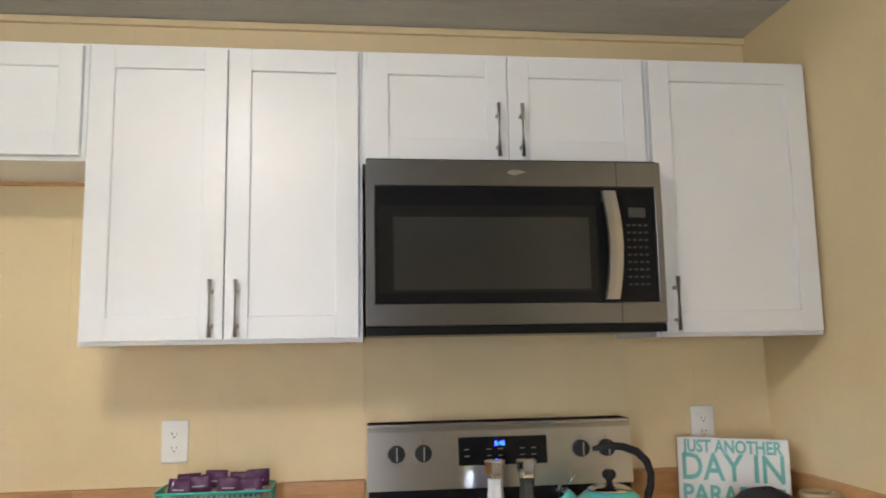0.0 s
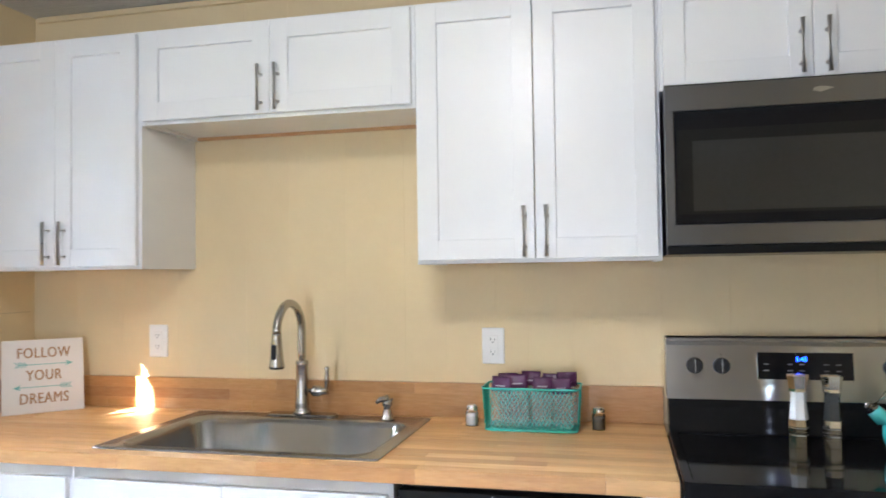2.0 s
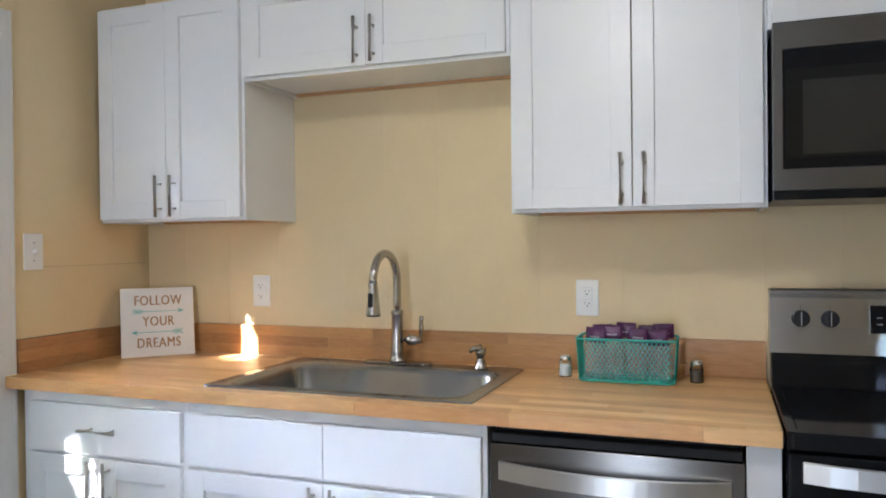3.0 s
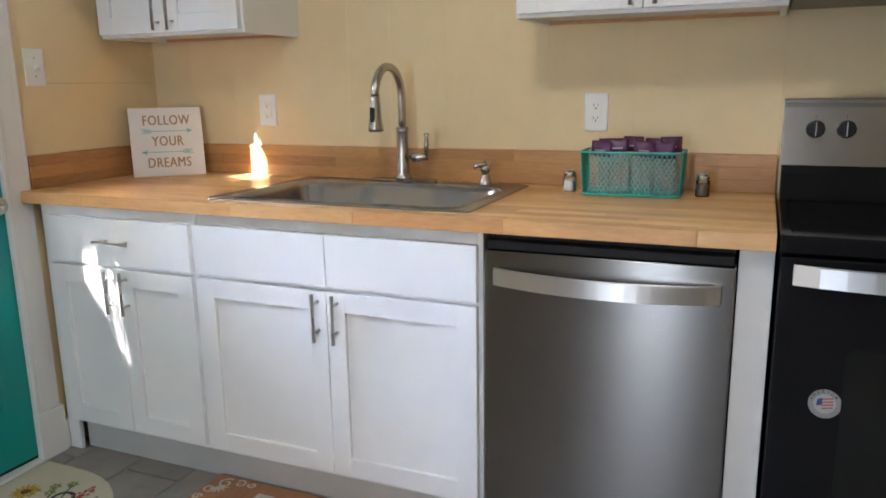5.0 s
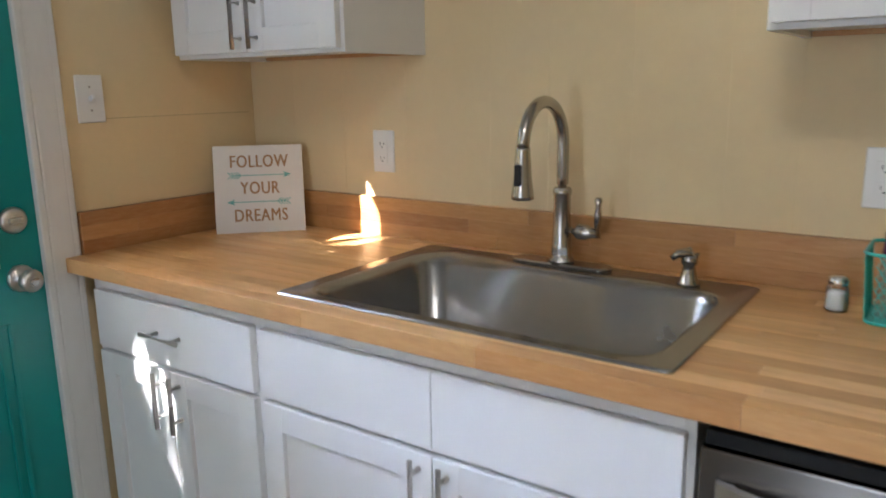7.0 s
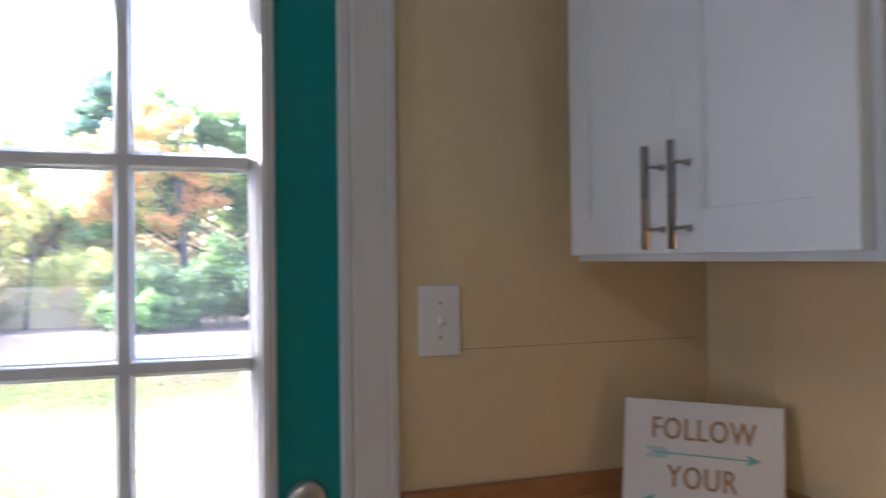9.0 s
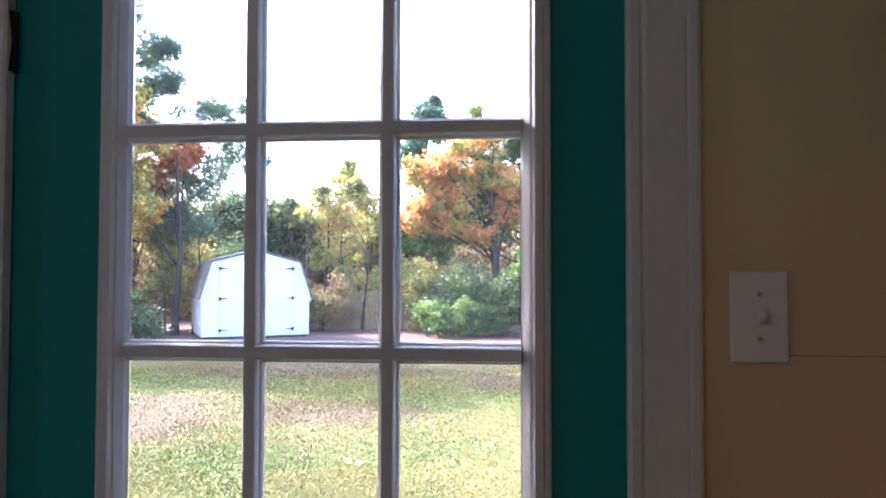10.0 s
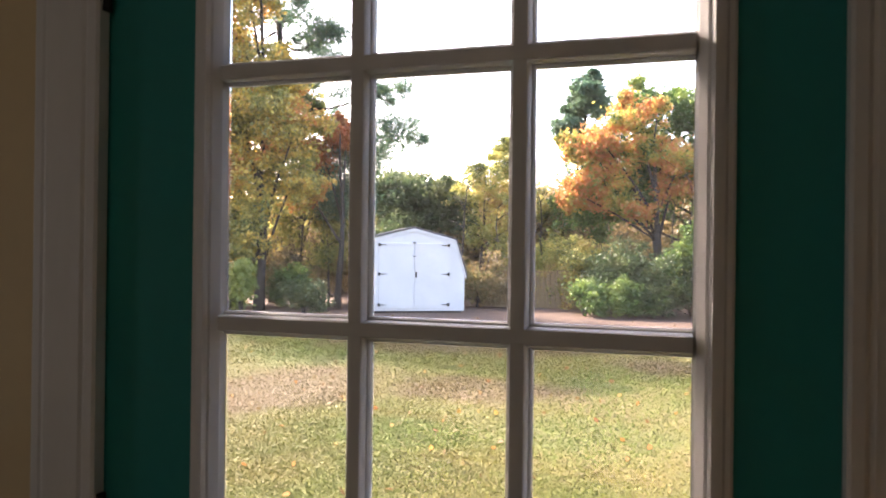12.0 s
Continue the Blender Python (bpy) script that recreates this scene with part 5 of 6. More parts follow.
for k, (x, y, h) in enumerate([(-19.6, -12.3, 4.6), (-18.9, -11.4, 3.8), (-19.3, -10.6, 4.0), (-18.8, -9.6, 3.4), (-20.6, -6.9, 3.6), (-21.2, -6.0, 3.0), (-20.9, -5.3, 2.6), (-21.6, -4.6, 3.2), (-20.4, -1.6, 3.4), (-20.3, -1.0, 3.0), (-20.2, -0.5, 3.6)]):
    sapling(x, y, h, 300 + k)

# the wood behind: one uncountable mass of leaves
gen = np.random.default_rng(77)
n = 260
blobs = [(gen.uniform(-31, -24.5), gen.uniform(-24, 20), gen.uniform(0.2, 2.6), gen.uniform(1.1, 1.8), 0.9) for k in range(n)]
v, f = leaf_quads(gen, blob_points(gen, blobs, 26, 0.0), 0.20, 0.13)
tagged(bulk("woodland", v, f, LEAF["brown"]), "dense mixed autumn undergrowth of the wood", "woodland", kind="stuff")

# grass, thick where the lawn is green, thin on bare earth
gen = np.random.default_rng(5)
m = 420000
gx = -2.6 - 13.5 * gen.uniform(0, 1, m) ** 1.25
gy = gen.uniform(-1, 1, m)
gy = -1.05 + (gx - 1.0) * (0.30 + 0.36 * gy)
wave = 0.5 + 0.25 * np.sin(gx * 1.1 + 0.7 * np.sin(gy * 0.9)) + 0.25 * np.sin(gy * 1.5 + 1.3 * np.sin(gx * 0.6))
keep = (gen.uniform(0, 1, m) < np.clip((wave - 0.1) * 1.8, 0.45, 1.0)) & (gx > -11.5 - 2.0 * gen.uniform(0, 1, m))
gx, gy = gx[keep], gy[keep]
m = len(gx)
h = gen.uniform(0.008, 0.026, m)
ang = gen.uniform(0, 6.28, m)
lean = gen.uniform(0.4, 2.0, m)
w = 0.0034 + 0.00042 * np.abs(gx)
root = np.stack([gx, gy, np.full(m, GROUND - 0.002)], 1)
for k in range(m):
    root[k, 2] += 0.018 * noise.noise(Vector((gx[k] * 0.3, gy[k] * 0.3, 0)))
side = np.stack([np.cos(ang) * w, np.sin(ang) * w, np.zeros(m)], 1)
tip = root + np.stack([-np.sin(ang) * h * lean, np.cos(ang) * h * lean, h], 1)
v = np.stack([root - side, root + side, tip], 1).reshape(-1, 3)
GRASS = grass_material()
tagged(bulk("grass", v, np.arange(3 * m).reshape(m, 3), GRASS), "short patchy lawn of green and dry grass", "grass", kind="stuff")
n = 260
lx = -3.0 - 16 * gen.uniform(0, 1, n)
ly = -1.05 + (lx - 1.0) * (0.30 + 0.36 * gen.uniform(-1, 1, n))
v, f = leaf_quads(gen, np.stack([lx, ly, np.full(n, GROUND + 0.02)], 1), 0.065, 0.045)
tagged(bulk("fallen_leaves", v, f, leaf_material("dead_leaves", [(0.45, 0.28, 0.06), (0.40, 0.16, 0.05), (0.30, 0.18, 0.08), (0.5, 0.36, 0.12)])), "scattered fallen leaves on the lawn", "leaves", kind="stuff")


# ---------------------------------------------------------------- shed, fence, far house
def garden_shed():
    turn = Matrix.Translation((-17.75, -7.42, GROUND)) @ pose(0, 0, 0, 0, 0, 90 + 29)
    s = thing("garden_shed", "white barn-shaped garden shed with double doors", "shed", turn=turn)
    PAINT = surface("shed_paint", (0.64, 0.64, 0.63), (0.54, 0.54, 0.53), 0.55, big=1.5, fine=20, relief=0.25)
    SHINGLE = surface("shed_shingles", (0.16, 0.145, 0.135), (0.09, 0.08, 0.075), 0.85, big=4, fine=30, relief=0.6, dist=0.01)
    hw, dp = 1.36, 2.5
    outline = [(-hw, 0.06), (hw, 0.06), (hw, 1.06), (1.10, 1.92), (0, 2.20), (-1.10, 1.92), (-hw, 1.06)]
    part("wall", slab_xz(outline, 0.0, dp), PAINT, s, local=True)
    part("skid", box(-hw + 0.05, 0.05, 0.0, hw - 0.05, dp - 0.05, 0.059), BARK, s, local=True)
    # roof boards, each a thin slab over one slope
    edges = [((hw + 0.05, 0.99), (1.115, 1.955)), ((1.115, 1.955), (0.0, 2.245)), ((0.0, 2.245), (-1.115, 1.955)), ((-1.115, 1.955), (-hw - 0.05, 0.99))]
    for a, b in edges:
        d = Vector((b[0] - a[0], 0, b[1] - a[1])).normalized()
        nrm = Vector((d.z, 0, -d.x)) * (1 if d.x < 0 else -1)
        nrm = nrm if nrm.z > 0 else -nrm
        q = [(a[0], a[1]), (b[0], b[1]), (b[0] + nrm.x * 0.03, b[1] + nrm.z * 0.03), (a[0] + nrm.x * 0.03, a[1] + nrm.z * 0.03)]
        part("roof", slab_xz(q, -0.06, dp + 0.06), SHINGLE, s, "grey shingle roof", local=True)
        fz = [(a[0], a[1] - 0.02), (b[0], b[1] - 0.02), (b[0], b[1] - 0.10), (a[0] * 0.985, a[1] - 0.10)]
        part("fascia", slab_xz(fz, -0.035, -0.005), PAINT, s, local=True)
    for x0, x1 in ((-0.93, -0.008), (0.008, 0.93)):
        d = part("door", box(x0, -0.030, 0.12, x1, -0.002, 1.84, 0.006), PAINT, s, local=True)
        bm = box(x0, -0.042, 1.76, x1, -0.0305, 1.83, 0.004)
        part("door_rail", bm, PAINT, d, local=True)
        out = -1 if x0 < 0 else 1
        ex = 0.95 * out
        for z in (0.22, 1.02, 1.78):
            bm = slab_xz([(ex, z - 0.045), (ex, z + 0.045), (ex - out * 0.05, z + 0.045), (ex - out * 0.07, z + 0.014), (ex - out * 0.22, z + 0.008), (ex - out * 0.22, z - 0.008), (ex - out * 0.07, z - 0.014), (ex - out * 0.05, z - 0.045)], -0.050, -0.0425)
            part("hinge", bm, BLACK_PLASTIC, d, "black strap hinge", local=True)
    part("latch", box(0.03, -0.055, 0.93, 0.075, -0.031, 1.08, 0.005), BLACK_PLASTIC, s, "black door latch", local=True)
    part("upper_latch", box(-0.03, -0.050, 1.47, 0.03, -0.031, 1.50, 0.004), BLACK_PLASTIC, s, local=True)
    part("upper_bolt", box(-0.04, -0.050, 1.82, 0.04, -0.043, 1.86, 0.004), BLACK_PLASTIC, s, local=True)


garden_shed()

FENCE = surface("weathered_fence", (0.30, 0.205, 0.10), (0.18, 0.12, 0.06), 0.8, big=5, fine=30, relief=0.5, stretch=(1, 1, 0.2))
fence = thing("fence", "weathered tan board fence behind the shrubs", "fence", at=(-21.0, -4.8, GROUND))
for z in (0.1, 0.75):
    part("rail", box(-21.04, -6.4, GROUND + z, -21.0, -3.3, GROUND + z + 0.09), FENCE, fence)
r = random.Random(4)
for k in range(21):
    y = -6.4 + 0.147 * k
    part("slat", box(-20.999, y, GROUND, -20.975, y + 0.137, GROUND + 1.10 + r.uniform(-0.02, 0.02), 0.004, segments=1), FENCE, fence)

house = thing("far_house", "pale-roofed neighbouring house beyond the trees", "house", at=(-44, -9.5, GROUND))
part("wall", box(-48, -12.0, GROUND, -42, -7.4, 4.6), surface("tan_siding", (0.45, 0.36, 0.26), (0.38, 0.30, 0.21), 0.8, relief=0.2), house)
part("roof", loft([[(x, -12.3, z) for x, z in ((-41.5, 4.55), (-45, 6.9), (-48.5, 4.55))], [(x, -7.1, z) for x, z in ((-41.5, 4.55), (-45, 6.9), (-48.5, 4.55))]]), surface("pale_roof", (0.72, 0.71, 0.70), (0.62, 0.61, 0.60), 0.6), house)


# ---------------------------------------------------------------- switches and sockets
def socket(x, z):
    """A duplex outlet whose plate's middle is at x, z on the back wall."""
    o = thing("wall_outlet", "white duplex wall outlet above the backsplash", "outlet", "wall outlets", at=(x, 0, z))
    part("plate", box(x - 0.037, -0.0065, z - 0.059, x + 0.037, 0.0055, z + 0.059, 0.003), PLASTIC, o)
    part("insert", box(x - 0.0175, -0.0082, z - 0.034, x + 0.0175, -0.0066, z + 0.034, 0.0007), PLASTIC, o)
    for s in (-1, 1):
        f = part("receptacle", box(x - 0.0150, -0.0100, z + s * 0.0195 - 0.0125, x + 0.0150, -0.0083, z + s * 0.0195 + 0.0125, 0.0007), PLASTIC, o)
        zz = z + s * 0.0195
        for dx, hh in ((-0.0065, 0.0042), (0.0065, 0.0034)):
            part("slot", box(x + dx - 0.0009, -0.0104, zz - hh + 0.002, x + dx + 0.0009, -0.0101, zz + hh + 0.002), SLOT, f)
        part("slot", slab_xz([(x + 0.0024 * math.cos(t * math.pi / 5), zz - 0.0075 + 0.0024 * math.sin(t * math.pi / 5)) for t in range(10)], -0.0104, -0.0101), SLOT, f)
        part("screw", slab_xz([(x + 0.003 * math.cos(t * math.pi / 5), z + s * 0.047 + 0.003 * math.sin(t * math.pi / 5)) for t in range(10)], -0.0075, -0.0066), PLASTIC, o)


socket(0.540, 1.156)
socket(1.782, 1.149)
socket(3.350, 1.150)

sw = thing("light_switch", "white toggle light switch beside the door", "switch", at=(0, -0.552, 1.317))
part("plate", box(0.0005, -0.590, 1.255, 0.007, -0.514, 1.378, 0.003), PLASTIC, sw)
part("toggle_frame", box(0.0072, -0.558, 1.304, 0.0086, -0.546, 1.330, 0.0005), PLASTIC, sw)
bm = box(0.0, -0.0045, -0.010, 0.016, 0.0045, 0.004, 0.002)
bm.transform(Matrix.Translation((0.0075, -0.552, 1.317)) @ pose(0, 0, 0, 0, -28))
part("toggle", bm, PLASTIC, sw)
for z in (1.287, 1.347):
    bm = turned([(0.003, 0.0), (0.003, 0.001), (0.001, 0.0014)], n=10)
    bm.transform(Matrix.Translation((0.0071, -0.552, z)) @ pose(0, 0, 0, 0, 90))
    part("screw", bm, surface("dull_screw", (0.45, 0.42, 0.38), (0.4, 0.37, 0.33), 0.5, 0.6, relief=0), sw)

# ---------------------------------------------------------------- signs
SIGN_WHITE = surface("sign_board_white", (0.80, 0.78, 0.74), (0.75, 0.72, 0.68), 0.6, big=8, fine=90, relief=0.15)
SIGN_TAN = surface("sign_tan_print", (0.42, 0.24, 0.11), (0.36, 0.19, 0.08), 0.65, relief=0)
SIGN_TEAL = surface("sign_teal_print", (0.20, 0.50, 0.46), (0.16, 0.44, 0.40), 0.65, relief=0)


def dreams_sign():
    turn = Matrix.Translation((0.190, -0.166, 0.9145)) @ pose(0, 0, 0, -13, 0, 45)
    s = thing("wall_sign", "white square sign reading follow your dreams, leaning in the corner", "sign", turn=turn)
    w = 0.262
    part("board", box(-w / 2, 0, 0, w / 2, 0.018, w, 0.0015), SIGN_WHITE, s, local=True)
    for text, z, size in (("FOLLOW", 0.212, 0.049), ("YOUR", 0.132, 0.049), ("DREAMS", 0.050, 0.049)):
        bm = letters(text, size, 0.0006, 1.10, 0.0)
        stroke = bpy.data.meshes.new("stroke")
        bm.to_mesh(stroke)
        for dx, dy in ((0.0011, -0.0001), (-0.0011, -0.0002)):
            stroke.transform(Matrix.Translation((dx, dy, 0)))
            bm.from_mesh(stroke)
            stroke.transform(Matrix.Translation((-dx, -dy, 0)))
        bpy.data.meshes.remove(stroke)
        bm.transform(Matrix.Translation((0.002, -0.0006, z)) @ Matrix.Diagonal((0.80, 1, 1.08, 1)))
        part("lettering", bm, SIGN_TAN, s, "tan serif lettering", local=True)
    for z, d in ((0.172, 1), (0.092, -1)):
        bm = bmesh.new()
        def q(pts):
            slab_xz([(d * a, z + b) for a, b in pts], -0.0008, -0.0002, bm)
        q([(-0.080, -0.0012), (0.078, -0.0012), (0.078, 0.0012), (-0.080, 0.0012)])
        q([(0.072, -0.0095), (0.096, 0.0), (0.072, 0.0095), (0.078, 0.0)])
        for k in range(4):
            a = -0.082 + 0.009 * k
            q([(a, 0.001), (a - 0.010, 0.0095), (a - 0.006, 0.0095), (a + 0.004, 0.001)])
            q([(a, -0.001), (a + 0.004, -0.001), (a - 0.006, -0.0095), (a - 0.010, -0.0095)])
        part("arrow", bm, SIGN_TEAL, s, "pale teal arrow", local=True)


dreams_sign()


def paradise_sign():
    turn = Matrix.Translation((3.368, -0.136, 0.9145)) @ pose(0, 0, 0, -3, 0, -33)
    s = thing("wall_sign", "white block sign reading just another day in paradise, in teal", "sign", turn=turn)
    w, h = 0.305, 0.208
    part("board", box(-w / 2, 0, 0, w / 2, 0.030, h, 0.002), SIGN_WHITE, s, local=True)
    for text, z, size, wide in (("JUST ANOTHER", 0.182, 0.050, 0.275), ("DAY IN", 0.121, 0.108, 0.278), ("PARADISE", 0.045, 0.072, 0.278)):
        bm = letters(text, size, 0.0006, 1.0, 0.0016)
        xs = [v.co.x for v in bm.verts]
        k = wide / (max(xs) - min(xs))
        bm.transform(Matrix.Translation((-(max(xs) + min(xs)) / 2 * k, -0.0006, z)) @ Matrix.Diagonal((k, 1, 1.0, 1)))
        part("lettering", bm, SIGN_TEAL, s, "worn teal block lettering", local=True)


paradise_sign()

# ---------------------------------------------------------------- basket of sachets
TURQ = surface("turquoise_wire", (0.06, 0.50, 0.41), (0.05, 0.44, 0.36), 0.4, relief=0.05)
PURPLE = surface("purple_foil", (0.085, 0.012, 0.075), (0.06, 0.008, 0.052), 0.32, big=20, relief=0.3, fine=60, dist=0.002)
SILVER = surface("clear_sachet_film", (0.75, 0.73, 0.76), (0.55, 0.52, 0.56), 0.2, big=30, relief=0.5, fine=60, dist=0.003)
SILVER.node_tree.nodes["Principled BSDF"].inputs["Alpha"].default_value = 0.26


def wire_basket():
    b = thing("wire_basket", "turquoise metal mesh basket on the worktop", "basket", at=(1.925, -0.14, 0.9145))
    x0, x1, y0, y1, z0, z1 = 1.788, 2.062, -0.212, -0.078, 0.9145, 1.042
    fl = 0.008
    def ring(z, g, rad):
        loop = [(x, y, z) for x, y, _ in rounded(x0 - g, y0 - g, x1 + g, y1 + g, 0.022, z, 5)]
        return tube(loop + [loop[0], loop[1]], rad, 6)
    part("rim", ring(z1, fl, 0.0034), TURQ, b, smooth=True)
    part("base_ring", ring(z0 + 0.0035, 0, 0.003), TURQ, b, smooth=True)
    part("base", loft([rounded(x0, y0, x1, y1, 0.02, z0 + h, 5) for h in (0.002, 0.0032)]), TURQ, b)
    # expanded mesh: two families of slanting wires on each side
    def panel(p, q, outward):
        bm = bmesh.new()
        p, q = Vector(p), Vector(q)
        ln = (q - p).length
        u = (q - p) / ln
        hgt = z1 - z0 - 0.004
        pitch = 0.0130
        slope = 0.62
        run = hgt * slope
        n = int((ln + run) / pitch) + 1
        for sgn in (1, -1):
            for k in range(n):
                a = -run + pitch * k if sgn > 0 else pitch * k
                t0, t1 = 0.0, 1.0
                lo, hi = a, a + sgn * run
                ts = sorted(((0 - lo) / (hi - lo), (ln - lo) / (hi - lo)))
                t0, t1 = max(t0, ts[0]), min(t1, ts[1])
                if t1 - t0 < 0.02:
                    continue
                e = []
                for t in (t0, t1):
                    c = p + u * (lo + (hi - lo) * t) + Vector((0, 0, 0.003 + hgt * t)) + Vector(outward) * (fl * t + 0.0006 * sgn)
                    e.append(tuple(c))
                tube(e, 0.0012, 4, bm)
        return bm
    r = 0.012
    part("mesh_side", panel((x0 + r, y0, z0), (x1 - r, y0, z0), (0, -1, 0)), TURQ, b)
    part("mesh_side", panel((x0 + r, y1, z0), (x1 - r, y1, z0), (0, 1, 0)), TURQ, b)
    part("mesh_end", panel((x0, y0 + r, z0), (x0, y1 - r, z0), (-1, 0, 0)), TURQ, b)
    part("mesh_end", panel((x1, y0 + r, z0), (x1, y1 - r, z0), (1, 0, 0)), TURQ, b)


wire_basket()


def sachet(x, y, top, lean, twist, seed):
    """A pillow pouch: a clear body with a purple printed head."""
    r = random.Random(seed)
    w, h = 0.060, top - 0.920
    turn = Matrix.Translation((x, y, 0.9195)) @ pose(0, 0, 0, lean, r.uniform(-3, 3), twist)
    s = thing("sachet", "purple-headed clear foil sachet standing in the basket", "sachet", "sachets in the basket", turn=turn)
    def slice_(z, thick, half):
        n = 8
        pts = []
        for k in range(n + 1):
            u = -1 + 2 * k / n
            pts.append((u * half, -thick * (1 - u * u) - 0.0006 + 0.0012 * math.sin(9 * z * 10 + 5 * u + seed), z))
        for k in range(n + 1):
            u = 1 - 2 * k / n
            pts.append((u * half, thick * (1 - u * u) + 0.0006, z))
        return pts
    zs = [0, 0.012, 0.03, 0.06, 0.5 * h, h - 0.045]
    body = [slice_(z, 0.011 * math.sin(math.pi * min(1, (z + 0.004) / (h * 0.95))) + 0.001, w / 2 * (1 - 0.03 * math.sin(z * 60))) for z in zs]
    part("pouch", loft(body), SILVER, s, "clear crinkled film", local=True, smooth=True)
    zs = [h - 0.0448, h - 0.030, h - 0.012, h - 0.009, h]
    head = [slice_(z, t, w / 2) for z, t in zip(zs, (0.0075, 0.006, 0.003, 0.0008, 0.0006))]
    hd = part("head", loft(head), PURPLE, s, "shiny purple printed head", local=True, smooth=True)
    part("print_bar", box(-0.016, -0.0085, h - 0.030, 0.014, -0.0078, h - 0.026), surface("pale_print_bar", (0.5, 0.42, 0.5), (0.45, 0.38, 0.45), 0.5, relief=0), hd, local=True)


for k, (x, y, t) in enumerate([(1.826, -0.175, 1.062), (1.888, -0.170, 1.070), (1.953, -0.172, 1.064), (2.020, -0.168, 1.060), (1.850, -0.120, 1.066), (1.915, -0.118, 1.073), (1.980, -0.122, 1.068), (2.030, -0.116, 1.074)]):
    sachet(x, y, t + 0.010, -6 + 3 * ((k * 5) % 4), ((k * 7) % 5 - 2) * 4, k)

# ---------------------------------------------------------------- shakers and mills
SHAKER_GLASS = clear_glass("shaker_glass", (0.98, 0.99, 0.985), 0.05)


def shaker(x, y, content, label):
    s = thing("shaker", label, "shaker", at=(x, y, 0.9145))
    n = 20
    prof = [(0.0185, 0.0), (0.020, 0.003), (0.0195, 0.010), (0.020, 0.018), (0.0192, 0.026), (0.0198, 0.036), (0.0185, 0.044), (0.0165, 0.048)]
    part("jar", turned(prof, (x, y, 0.9145), n), SHAKER_GLASS, s, "ribbed glass", smooth=True)
    part("contents", turned([(0.0178, 0.002), (0.0192, 0.004), (0.0188, 0.010), (0.0192, 0.018), (0.0186, 0.026), (0.0186, 0.034), (0.012, 0.038)], (x, y, 0.9145), n), content, s, smooth=True)
    part("lid", turned([(0.0185, 0.0482), (0.019, 0.050), (0.019, 0.058), (0.0165, 0.064), (0.009, 0.0675)], (x, y, 0.9145), n), CHROME, s, "steel perforated lid", smooth=True)


shaker(1.735, -0.140, surface("salt", (0.9, 0.9, 0.88), (0.85, 0.85, 0.83), 0.9), "glass salt shaker with a steel lid")
shaker(2.122, -0.135, surface("pepper", (0.34, 0.27, 0.20), (0.15, 0.12, 0.09), 0.9, fine=400), "glass pepper shaker with a steel lid")


def mill(x, y, body, label):
    """A tall hexagonal mill: steel foot and head, tapered coloured body."""
    m = thing("spice_mill", label, "mill", "spice mills on the range", at=(x, y, 0.9150))
    z = 0.9150
    part("foot", turned([(0.0255, 0.0), (0.0255, 0.030), (0.023, 0.033), (0.023, 0.036), (0.0258, 0.039), (0.0258, 0.050), (0.0245, 0.052), (0.0258, 0.054), (0.0250, 0.072)], (x, y, z), 6), CHROME, m, "polished steel foot")
    part("barrel", turned([(0.0240, 0.0725), (0.0215, 0.100), (0.0195, 0.128), (0.0205, 0.146)], (x, y, z), 6), body, m)
    part("head", turned([(0.0240, 0.1465), (0.0235, 0.154), (0.0275, 0.188), (0.0265, 0.191), (0.012, 0.193)], (x, y, z), 6), CHROME, m, "polished steel head")


mill(2.650, -0.268, surface("white_mill", (0.75, 0.75, 0.73), (0.68, 0.68, 0.66), 0.25, relief=0), "steel and white salt mill on the range")
mill(2.733, -0.272, surface("smoked_mill", (0.05, 0.05, 0.05), (0.03, 0.03, 0.03), 0.15, relief=0), "steel and black pepper mill on the range")

# ---------------------------------------------------------------- kettle
KETTLE = surface("turquoise_enamel", (0.10, 0.53, 0.50), (0.085, 0.48, 0.46), 0.14, relief=0, coat=0.6)


